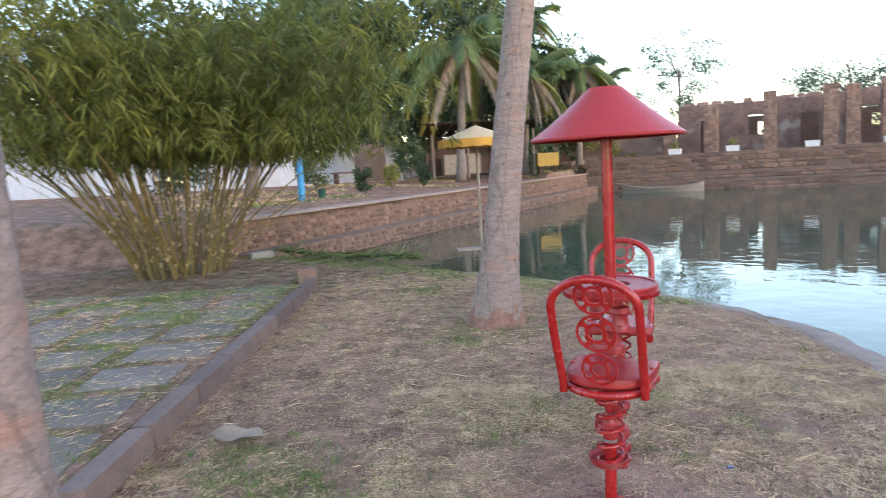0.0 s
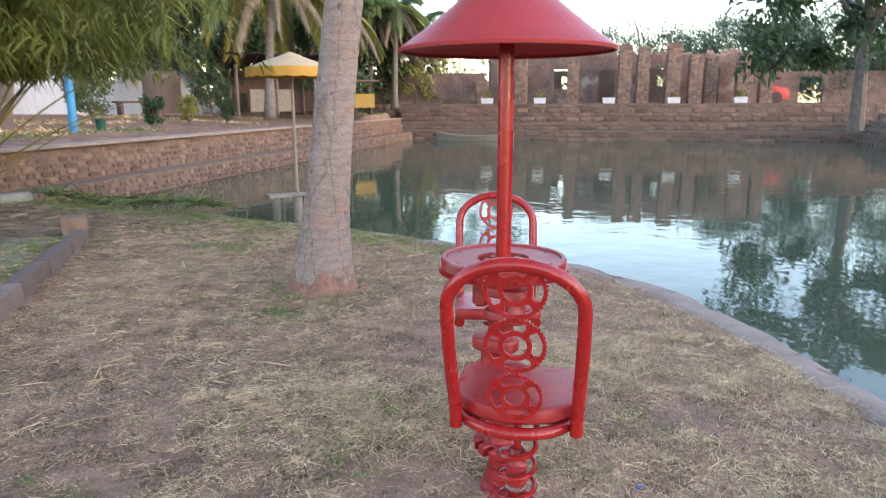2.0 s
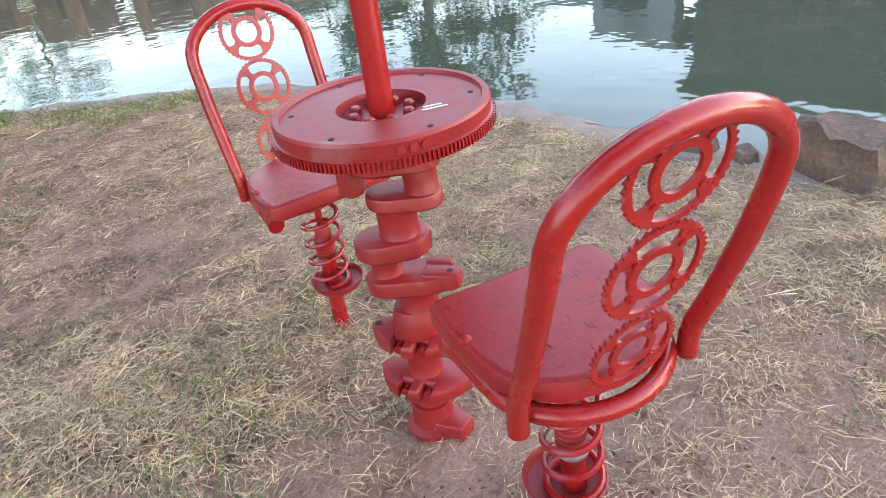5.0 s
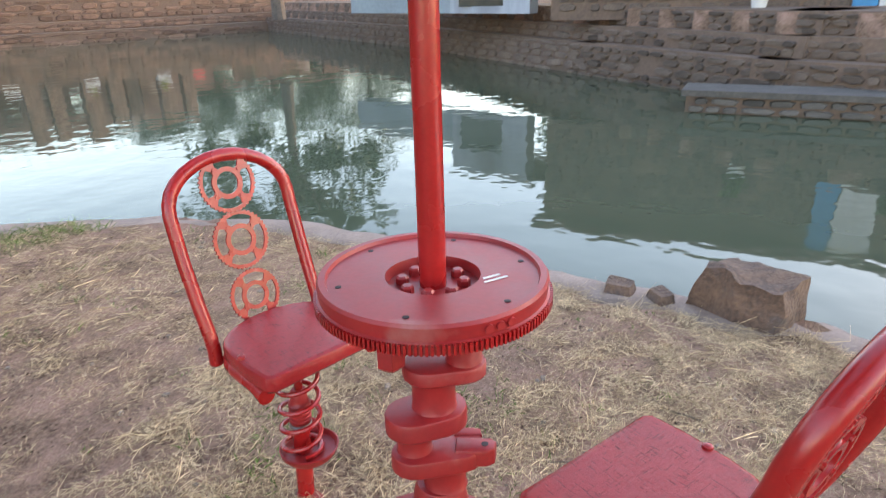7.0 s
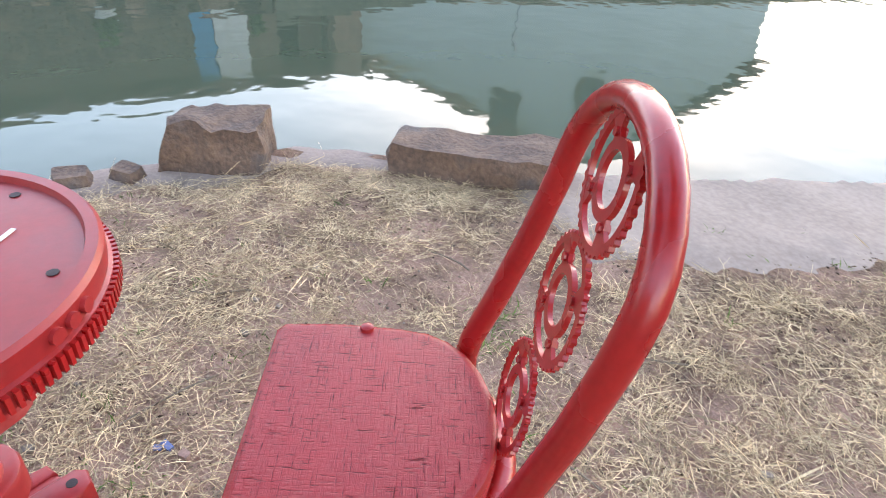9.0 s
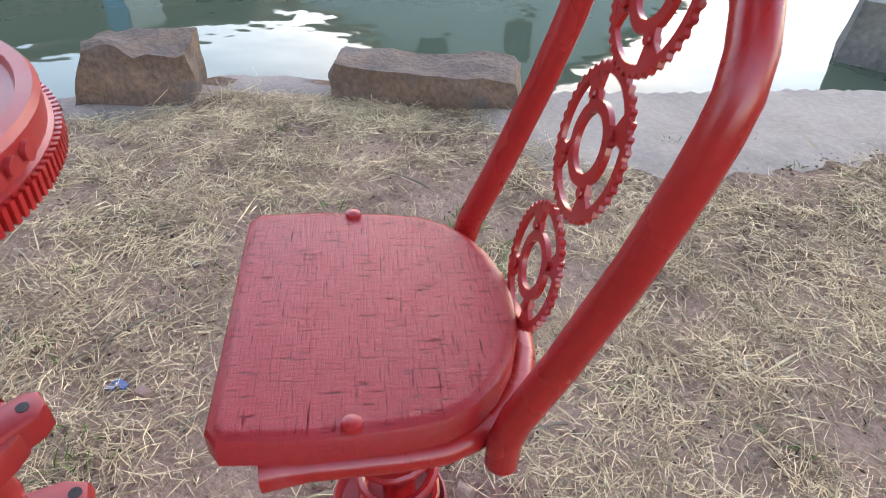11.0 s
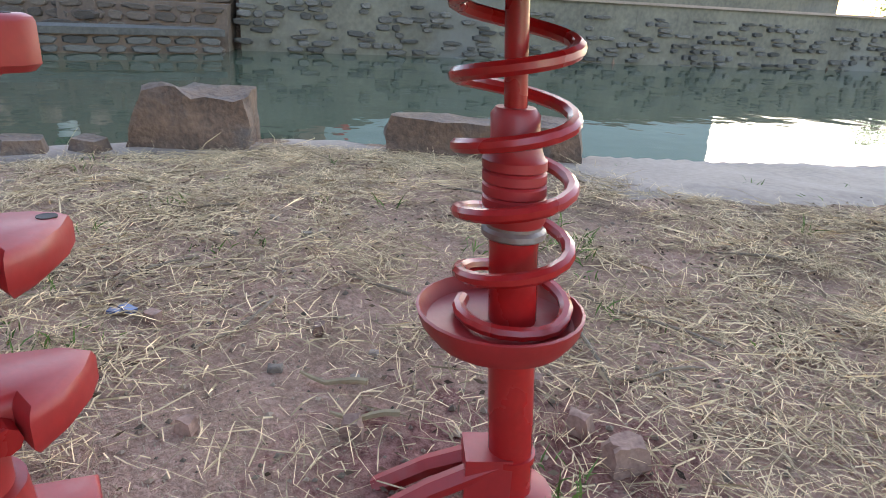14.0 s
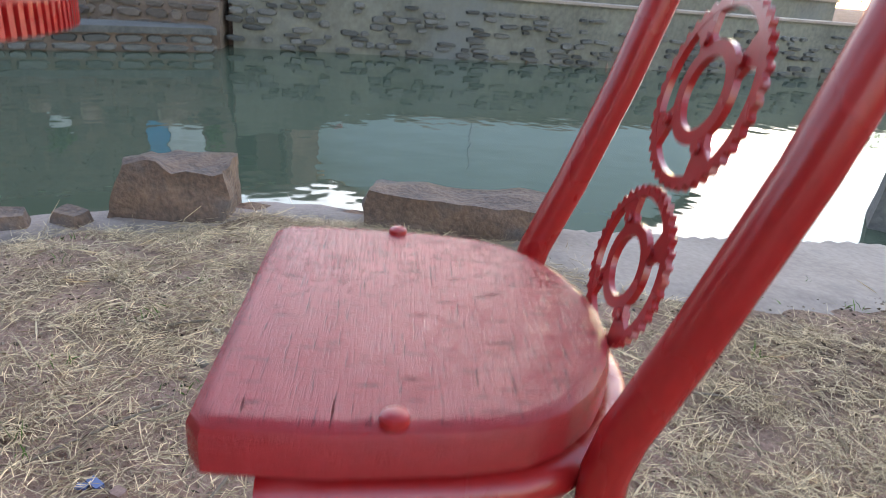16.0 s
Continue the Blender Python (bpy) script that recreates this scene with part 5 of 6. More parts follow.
def boat():
    t = thing("rowing_boat", "old narrow wooden boat moored at the quay", "boat", Matrix.Translation((9.4, 27.2, WATER_Z)) @ Matrix.Rotation(-0.48, 4, "Z"))
    L, g = 3.6, Geo()
    v, n = [], 12
    for k in range(n + 1):
        s = -1 + 2 * k / n
        w, up = 0.40 * (1 - abs(s) ** 2.6) + 0.02, 0.22 + 0.20 * abs(s) ** 2.5
        for y_, z_ in ((-w, up), (-w * 0.6, -0.12), (w * 0.6, -0.12), (w, up), (w * 0.9, up), (w * 0.5, 0.0), (-w * 0.5, 0.0), (-w * 0.9, up)):
            v.append((s * L / 2, y_, z_))
    f = [(8 * k + j, 8 * k + (j + 1) % 8, 8 * (k + 1) + (j + 1) % 8, 8 * (k + 1) + j) for k in range(n) for j in range(8)]
    f += [tuple(range(8)), tuple(reversed(range(8 * n, 8 * n + 8)))]
    part("hull", g.add(v, f), PLANK, t)
    for px in (-0.8, 0.0, 0.8):
        part("thwart", Geo().add(*box(px, 0, 0.16, 0.2, 0.62, 0.03)), PLANK, t, smooth=False)


boat()


# ---- ruin across the pond ----
def along_north(s, off):
    p = Vector(NW) + dn * s + bn * off
    return p.x, p.y


north_turn = math.atan2(dn.y, dn.x)


def brick_pillar(s, off, width, height, label):
    x, y = along_north(s, off)
    t = thing("brick_pillar", label, "pillar", Matrix.Translation((x, y, 1.35)) @ Matrix.Rotation(north_turn, 4, "Z"), group="pillars of the ruin")
    part("core", Geo().add(*box(0, 0, height / 2, width * 0.94, width * 0.94, height)), MORTAR, t, smooth=False)
    g, r2, z = Geo(), random.Random(int(s * 77)), 0.0
    while z < height - 0.05:
        h = r2.uniform(0.09, 0.14)
        for face in range(4):
            for k in range(3):
                c, q = math.cos(face * math.pi / 2), math.sin(face * math.pi / 2)
                u = (k - 1) * width / 3 + r2.uniform(-0.02, 0.02)
                v, f = box(u, -width / 2, z + h / 2, width / 3 * 0.92, 0.05 + 0.05 * r2.random(), h * 0.86)
                g.add([(a_ * c - b_ * q, a_ * q + b_ * c, c_) for a_, b_, c_ in v], f)
        z += h
    part("bricks", g, BRICK, t, smooth=False)["kind"] = "stuff"
    return t


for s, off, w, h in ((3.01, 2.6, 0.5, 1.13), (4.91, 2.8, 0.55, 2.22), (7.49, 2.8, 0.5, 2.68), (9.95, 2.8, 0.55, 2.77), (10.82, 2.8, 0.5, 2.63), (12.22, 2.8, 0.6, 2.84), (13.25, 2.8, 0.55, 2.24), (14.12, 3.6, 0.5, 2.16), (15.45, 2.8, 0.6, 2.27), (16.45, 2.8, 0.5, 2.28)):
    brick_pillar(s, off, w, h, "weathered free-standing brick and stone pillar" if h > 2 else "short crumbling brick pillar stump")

ruin = thing("ruin", "roofless ruined brick building with empty windows", "ruin")
ra, rb = along_north(3.2, 4.6), along_north(16.6, 4.6)
wall_with_openings(ruin, ra, rb, 1.3, 3.75, 0.4, [(1.0, 1.9, 1.35, 3.0), (3.3, 4.3, 2.1, 3.1), (5.6, 6.4, 1.35, 3.0), (7.6, 8.9, 2.2, 3.1), (10.6, 11.5, 1.35, 3.1)], RUIN_WALL, "front_wall")
ra, rb = along_north(2.9, 6.4), along_north(16.9, 6.4)
wall_with_openings(ruin, ra, rb, 1.3, 3.1, 0.4, [(4.0, 5.0, 2.0, 2.8), (9.0, 10.2, 1.35, 2.8)], MORTAR, "rear_wall")
g = Geo()
for k in range(34):
    u = 3.2 + 13.4 * rnd.random()
    x, y = along_north(u, 4.6)
    g.add(*box(x, y, 3.75 + 0.08 * rnd.random(), rnd.uniform(0.2, 0.7), 0.38, rnd.uniform(0.1, 0.35), 0.8, north_turn))
part("broken_coping", g, BRICK, ruin, smooth=False)["kind"] = "stuff"
ra, rb = along_north(17.5, 8.0), along_north(34.0, 8.0)
back = thing("boundary_wall", "long low red-brown wall behind the pillars", "wall")
wall_with_openings(back, ra, rb, 1.3, 3.0, 0.3, [(2.0, 3.2, 1.35, 2.7), (8.0, 9.0, 1.35, 2.7)], RUIN_WALL)
ra, rb = along_north(-9.0, 3.4), along_north(3.0, 3.4)
back = thing("boundary_wall", "low brown brick wall among trees", "wall")
wall_with_openings(back, ra, rb, 1.3, 2.9, 0.3, [(5.0, 5.9, 1.35, 2.6)], RUIN_WALL)

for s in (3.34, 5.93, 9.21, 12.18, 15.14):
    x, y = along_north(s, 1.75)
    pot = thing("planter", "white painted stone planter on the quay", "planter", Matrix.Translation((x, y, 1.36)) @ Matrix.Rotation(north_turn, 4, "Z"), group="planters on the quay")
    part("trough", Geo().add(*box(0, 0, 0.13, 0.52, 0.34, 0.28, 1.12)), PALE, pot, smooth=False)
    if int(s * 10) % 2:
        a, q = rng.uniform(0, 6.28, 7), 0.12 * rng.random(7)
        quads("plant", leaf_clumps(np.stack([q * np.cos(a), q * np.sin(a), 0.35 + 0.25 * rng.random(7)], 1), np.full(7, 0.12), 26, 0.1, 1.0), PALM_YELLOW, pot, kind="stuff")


def car(x, y, z, turn):
    t = thing("car", "parked red hatchback car behind the pillars", "car", Matrix.Translation((x, y, z)) @ Matrix.Rotation(turn, 4, "Z"))
    side = [(-1.85, 0.25), (1.85, 0.25), (1.9, 0.62), (1.75, 0.82), (0.95, 0.92), (0.40, 1.38), (-1.2, 1.42), (-1.7, 0.95), (-1.9, 0.8)]
    v = [(a_, w * (1.0 if b_ < 0.95 else 0.84), b_) for w in (-0.8, 0.8) for a_, b_ in side]
    n = len(side)
    f = [tuple(range(n)), tuple(reversed(range(n, 2 * n)))] + [(k, n + k, n + (k + 1) % n, (k + 1) % n) for k in range(n)]
    part("body", Geo().add(v, f), RED_PLASTIC, t, smooth=False)
    for w in (-0.79, 0.79):
        v = [(a_, w * k_, b_) for k_ in (0.93, 0.97) for a_, b_ in ((-1.25, 0.97), (0.45, 0.97), (0.25, 1.30), (-1.05, 1.33))]
        part("window", Geo().add(v, [(0, 1, 2, 3), (7, 6, 5, 4), (0, 4, 5, 1), (1, 5, 6, 2), (2, 6, 7, 3), (3, 7, 4, 0)]), GLASS_DARK, t, smooth=False)
        for px in (-1.2, 1.2):
            ring, rf = lathe([(0.2, -0.09), (0.30, -0.08), (0.30, 0.08), (0.2, 0.09)], 18)
            part("wheel", Geo().add([(px + a_, w * 0.98 + c_, 0.30 + b_) for a_, b_, c_ in ring], rf), DARK, t)


cx, cy = along_north(16.6, 6.8)
car(cx, cy, 1.30, north_turn + 0.2)


# ---- house on the eastern bank ----
house = thing("house", "pale blue plastered house with tiled gable roof", "house")
HX = 13.0
g = Geo()
outline = [(-18.2, 0.8), (-18.2, 4.6), (-12.4, 6.8), (-5.1, 2.75), (-5.1, 0.8)]
v = [(x_, y_, z_) for x_ in (HX, HX + 0.3) for y_, z_ in outline]
n = len(outline)
holes = []
g.add(v, [tuple(range(n)), tuple(reversed(range(n, 2 * n)))] + [(k, n + k, n + (k + 1) % n, (k + 1) % n) for k in range(n)])
part("front_wall", g, BLUE_WALL, house, smooth=False)
g = Geo()
for y_ in (-5.1, -18.2):
    g.add(*box(HX + 4.3, y_, 1.75, 8.0, 0.3, 1.9))
part("side_wall", g, BLUE_WALL, house, smooth=False)
g = Geo()
for (y0, z0), (y1, z1) in (((-4.7, 2.60), (-12.4, 6.92)), ((-12.4, 6.92), (-18.7, 4.50))):
    v = [(x_, y_, z_ + dz) for x_ in (HX - 0.25, HX + 8.5) for y_, z_ in ((y0, z0), (y1, z1)) for dz in (0.0, 0.14)]
    g.add(v, [(0, 1, 3, 2), (4, 6, 7, 5), (0, 4, 5, 1), (2, 3, 7, 6), (1, 5, 7, 3), (0, 2, 6, 4)])
part("roof", g, ROOF, house, smooth=False)
for y_ in (-9.15, -11.9):
    w = part("window", Geo().add(*box(HX - 0.02, y_, 4.95, 0.06, 0.66, 1.15)), GLASS_DARK, house, smooth=False)
    g = Geo()
    for dy, dz, sy_, sz_ in ((0, 0.60, 0.82, 0.07), (0, -0.60, 0.86, 0.07), (0.37, 0, 0.07, 1.13), (-0.37, 0, 0.07, 1.13), (0, 0, 0.04, 1.1)):
        g.add(*box(HX - 0.05, y_ + dy, 4.95 + dz, 0.09, sy_, sz_))
    part("frame", g, WOOD, w, smooth=False)
part("plaster_joint", Geo().add(*box(HX - 0.015, -9.3, 2.0, 0.05, 0.06, 2.2)), WHITE, house, "vertical pale plaster strip", smooth=False)

annex = thing("stone_house", "old stone annex with brick pillar and doorway", "house")
wall_with_openings(annex, (12.6, 3.4), (12.6, -5.0), 0.7, 2.9, 0.35, [(5.35, 6.0, 0.75, 2.75), (6.75, 7.75, 0.75, 2.7)], MORTAR, "front_wall")
stones_joined("rubble_facing", [((12.42, 3.4), (12.42, -1.9), 0.85, 2.85, 0.0)], annex, STONE_BLOCK, 0.34, 0.14, 0.9, r)
part("brick_pillar", Geo().add(*box(12.32, -4.65, 1.8, 0.5, 0.55, 2.2)), BRICK, annex, smooth=False)
part("roof", Geo().add(*box(14.0, -0.8, 2.99, 3.6, 8.8, 0.16)), ROOF, annex, smooth=False)
part("white_panel", Geo().add(*box(12.38, -2.44, 1.85, 0.08, 0.62, 2.2)), PALE, annex, "white painted door leaf", smooth=False)
part("blue_shutter", Geo().add(*box(12.38, -1.93, 1.85, 0.06, 0.36, 2.2)), BLUE, annex, "bright blue shutter", smooth=False)
part("door", Geo().add(*box(12.66, -4.05, 1.75, 0.06, 0.5, 1.95)), WOOD, annex, "dark brown wooden door leaf", smooth=False)
# added near-black sheet: the rooms' shade behind the openings, put into colour
part("room_shade_sheet", Geo().add(*box(14.4, -0.8, 1.8, 0.1, 8.2, 2.2)), DARK, annex, "near-black sheet standing in for indoor shade", smooth=False)

kiosk = thing("kiosk", "small grey-white kiosk with dark window", "kiosk")
wall_with_openings(kiosk, (14.6, 9.3), (13.75, 6.08), 0.8, 1.55, 0.3, [], BLUE_GREY, "side_wall")
wall_with_openings(kiosk, (13.75, 6.08), (13.2, 4.0), 0.8, 2.25, 0.32, [(0.27, 1.47, 0.95, 1.68)], WHITE)
part("window", Geo().add(*box(13.55, 5.24, 1.31, 0.08, 1.18, 0.72, turn=0.26)), GLASS_DARK, kiosk, smooth=False)
part("roof", Geo().add(*box(14.6, 4.75, 2.31, 2.6, 2.4, 0.12, turn=-0.26)), POLE_GREY, kiosk, smooth=False)
part("side_roof", Geo().add(*box(15.25, 7.45, 1.60, 2.4, 3.5, 0.10, turn=-0.26)), POLE_GREY, kiosk, smooth=False)
tree(15.5, 12.5, 0.9, 5.2, 3.0, "leafy tree behind the kiosk", clumps=60, per=70, size=0.3)
tree(20.0, 3.0, 0.9, 4.2, 2.8, "leafy tree behind the stone annex", clumps=50, per=60, size=0.3)
bush(8.2, -19.5, 0.6, 1.6, 1.3, "low green shrubs at the end of quay", n=40, leaf=PALM_LEAF)

for x, y, plant in ((11.6, -0.35, True), (11.5, -2.75, True)):
    pot = thing("flower_pot", "white flower pot with green plant on quay", "flower pot", Matrix.Translation((x, y, 0.92)), group="pots before the annex")
    part("pot", Geo().add(*lathe([(0.11, 0.0), (0.15, 0.26), (0.165, 0.27), (0.165, 0.31), (0.14, 0.31)], 16)), PALE, pot)
    a, q = rng.uniform(0, 6.28, 8), 0.12 * rng.random(8)
    quads("plant", leaf_clumps(np.stack([q * np.cos(a), q * np.sin(a), 0.42 + 0.4 * rng.random(8)], 1), np.full(8, 0.16), 30, 0.12, 1.0), PALM_LEAF, pot, kind="stuff")
bucket = thing("bucket", "red plastic bucket beside the blue wall", "bucket", Matrix.Translation((11.55, -5.05, 0.62)))
part("body", Geo().add(*lathe([(0.13, 0.36), (0.15, 0.80), (0.16, 0.82)], 16)), RED_PLASTIC, bucket)
part("stand", Geo().add(*box(0, 0, 0.17, 0.3, 0.3, 0.38)), MORTAR, bucket, smooth=False)


# ---- kerb, paving, rocks and litter ----
def uneven(geo, amount, seed, scale=3.0):
    """Rough, worn surface: vertices pushed by noise."""
    geo.v = [tuple(Vector(p) + noise.noise_vector(Vector(p) * scale + Vector((seed, 0, 0))) * amount) for p in geo.v]
    return geo


def dense_box(sx, sy, sz, n=8, top=1.0, shift=(0, 0)):
    """A box with divided faces, its top drawn in and shifted."""
    bm = bmesh.new()
    bmesh.ops.create_cube(bm, size=1.0)
    bmesh.ops.subdivide_edges(bm, edges=bm.edges[:], cuts=n, use_grid_fill=True)
    g = Geo()
    v = []
    for p in bm.verts:
        x, y, z = p.co
        k = 1 + (top - 1) * (z + 0.5)
        rr = 1.0 - 0.10 * max(0, abs(x) + abs(y) - 0.75) - 0.10 * max(0, abs(x) + abs(z) - 0.80)
        v.append(((x * k * rr + shift[0] * (z + 0.5)) * sx, (y * k * rr + shift[1] * (z + 0.5)) * sy, z * sz * (1 - 0.12 * max(0, abs(y) - 0.35))))
    bm.faces.ensure_lookup_table()
    g.add(v, [[q.index for q in f.verts] for f in bm.faces])
    bm.free()
    return g


kerb = thing("kerb", "low brown-grey stone kerb beside the paving", "kerb", kind="structure")
y = -0.30
while y < 4.75:
    L = 0.66 + 0.1 * rnd.random()
    g = dense_box(0.13, L * 0.985, 0.26, 3)
    uneven(g, 0.006, y)
    ob = part("kerb_stone", g, KERB, kerb)
    ob.matrix_local = Matrix.Translation((-2.50 + 0.006 * rnd.random(), y + L / 2, 0.012 + 0.006 * rnd.random())) @ Matrix.Rotation(rnd.uniform(-0.012, 0.012), 4, "Z")
    y += L
for k in range(2):
    g = uneven(dense_box(0.62, 0.13, 0.24, 3), 0.006, k)
    part("kerb_stone", g, KERB, kerb).matrix_local = Matrix.Translation((-2.89 - 0.64 * k, -0.30, 0.01))

paving = thing("paving", "dark slate slabs with grass in the joints", "paving", kind="structure")
for i in range(8):
    for j in range(9):
        x, y = -3.06 - i * 0.80 + 0.06 * rnd.random(), 0.15 + j * 0.66 + 0.05 * rnd.random()
        if y > 5.1 - 0.05 * i or rnd.random() < 0.06:
            continue
        w, d = 0.70 * rnd.uniform(0.88, 1.02), 0.56 * rnd.uniform(0.88, 1.02)
        c = [(-w / 2 + 0.04 * rnd.random(), -d / 2), (w / 2, -d / 2 + 0.05 * rnd.random()), (w / 2 - 0.05 * rnd.random(), d / 2), (-w / 2, d / 2 - 0.05 * rnd.random())]
        z = float(land(np.array([x]), np.array([y]))[0])
        ob = part("slab", Geo().add(*prism(c, -0.03, 0.014, 0.006)), SLAB, paving)
        ob.matrix_local = Matrix.Translation((x, y, z + 0.004)) @ Matrix.Rotation(rnd.uniform(-0.05, 0.05), 4, "Z") @ Matrix.Rotation(rnd.uniform(-0.012, 0.012), 4, "X")

g = uneven(dense_box(0.21, 0.20, 0.26, 4, 1.05), 0.010, 2)
solid("wooden_stump", g, STUMP, "short sawn wooden stump at kerb end", "stump", Matrix.Translation((-2.63, 5.66, 0.105)))

# boulders by the water
g = uneven(dense_box(0.47, 0.30, 0.33, 9, 0.78, (-0.06, 0.04)), 0.040, 5, 5.0)
uneven(g, 0.022, 9, 13.0)
solid("boulder", g, ROCK, "squared brown boulder at the water's edge", "boulder", Matrix.Translation((2.0, -0.575, -0.01)) @ Matrix.Rotation(1.15, 4, "Z"), group="boulders on the shore")
g = uneven(dense_box(0.78, 0.28, 0.22, 9, 0.92), 0.026, 12, 4.0)
uneven(g, 0.022, 3, 13.0)
solid("boulder", g, ROCK, "long low brown boulder in dry grass", "boulder", Matrix.Translation((1.47, -1.54, -0.015)) @ Matrix.Rotation(0.907, 4, "Z"), group="boulders on the shore")
for x, y, s in ((2.0, -0.02, 0.15), (1.98, -0.22, 0.12)):
    g = uneven(dense_box(s, s * 0.8, s * 0.5, 4, 0.8), s * 0.12, x * 9, 8.0)
    solid("shore_stone", g, ROCK, "small worn stone at the waterline", "stone", Matrix.Translation((x, y, -0.03)) @ Matrix.Rotation(x * 40, 4, "Z"), group="stones on the shore")

# smooth concrete rim along the shore
pts = [Vector(p) for p in SHORE_LINE[3:18]]
fine_pts = []
for a, b in zip(pts, pts[1:]):
    for k in range(8):
        fine_pts.append(a.lerp(b, k / 8))
v, f = [], []
for i, p in enumerate(fine_pts):
    q = fine_pts[min(i + 1, len(fine_pts) - 1)] - fine_pts[max(i - 1, 0)]
    side = Vector((q.y, -q.x)).normalized()
    wide = 0.22 + 0.16 * noise.noise(Vector((i * 0.21, 3, 0)))
    e = 0.05 * noise.noise(Vector((i * 0.43, 9, 0)))
    for off, dz in ((0.10 + e, -0.42), (0.08 + e, -0.035), (0.03 + e, 0.000), (-wide * 0.5, 0.008), (-wide, -0.006), (-wide - 0.03, -0.06)):
        x_, y_ = p.x - side.x * off, p.y - side.y * off
        d_ = max(0.0, -off)
        zz = -0.05 + 0.05 * smooth_step(np.array(d_), 0.0, 0.9) + dz + 0.016 * noise.noise(Vector((x_ * 4, y_ * 4, 0))) + 0.008 * noise.noise(Vector((x_ * 15, y_ * 15, 0)))
        v.append((x_, y_, float(zz)))
n = 6
for i in range(len(fine_pts) - 1):
    for j in range(n - 1):
        f.append((i * n + j, i * n + j + 1, (i + 1) * n + j + 1, (i + 1) * n + j))
def by_patch(q):
    return (fine_pts[q[0] // n] - Vector((1.0, -2.35))).length < 1.15


def rim_geo():
    keep = [q for q in f if not by_patch(q)]
    used = sorted({k for q in keep for k in q})
    order = {k: i for i, k in enumerate(used)}
    return Geo().add([v[k] for k in used], [tuple(order[k] for k in q) for q in keep])


solid("shore_rim", rim_geo(), RIM, "worn damp earth edge along the pond", "pond edge", kind="structure", smooth="all")
used = sorted({k for q in f if by_patch(q) for k in q})
order = {k: i for i, k in enumerate(used)}
apron = Geo().add([v[k] for k in used], [tuple(order[k] for k in q) for q in f if by_patch(q)])
cell, v, f = 0.035, [], []
index = {}


def apron_inside(x_, y_):
    """How far inside the concrete's uneven edge a place lies, in metres."""
    away = float(pond_distance(np.array([x_]), np.array([y_]))[0])
    edge = 0.66 + 0.16 * noise.noise(Vector((x_ * 2.2, y_ * 2.2, 5))) + 0.08 * noise.noise(Vector((x_ * 9, y_ * 9, 1)))
    reach = 1.0 + 0.25 * noise.noise(Vector((x_ * 3, y_ * 3, 8))) - (Vector((x_, y_)) - Vector((0.82, -2.55))).length
    return min(edge - away, reach)


def corner(i, j):
    if (i, j) not in index:
        x_, y_ = -0.4 + i * cell, -4.2 + j * cell
        index[i, j] = len(v)
        v.append((x_ + 0.01 * noise.noise(Vector((x_ * 9, y_ * 9, 2))), y_, float(land(np.array([x_]), np.array([y_]))[0]) + 0.018 * min(1.0, max(-0.9, apron_inside(x_, y_) / 0.12)) + 0.005 * noise.noise(Vector((x_ * 5, y_ * 5, 0)))))
    return index[i, j]


for i in range(62):
    for j in range(76):
        x_, y_ = -0.4 + (i + 0.5) * cell, -4.2 + (j + 0.5) * cell
        away = float(pond_distance(np.array([x_]), np.array([y_]))[0])
        if away > 0.0 and apron_inside(x_, y_) > -0.08:
            f.append((corner(i, j), corner(i + 1, j), corner(i + 1, j + 1), corner(i, j + 1)))
apron.add(v, f)
solid("concrete_apron", apron, SHORE, "smooth pale cracked concrete apron at the water", "concrete apron", kind="structure", smooth="all")


def scatter(n, x0, x1, y0, y1):
    X, Y = rng.uniform(x0, x1, n), rng.uniform(y0, y1, n)
    return X, Y, pond_distance(X, Y)


def patch_noise(X, Y, s, seed):
    return np.sin(X * s + seed + 1.7 * np.sin(Y * s * 0.8)) * np.cos(Y * s * 1.1 - seed + 1.3 * np.sin(X * s * 0.7))


def bare(X, Y):
    """How bare the trodden earth is: round the seats, along the shore rim."""
    b = np.exp(-(((X + 0.15) / 0.75) ** 2 + ((Y + 0.25) / 0.75) ** 2) ** 1.0)
    b = np.maximum(b, 0.75 * np.exp(-(((X - 0.5) / 0.5) ** 2 + ((Y + 0.35) / 0.35) ** 2)))
    b = np.maximum(b, 0.55 * np.exp(-(((X - 0.6) / 0.8) ** 2 + ((Y + 2.6) / 0.9) ** 2)))
    return b


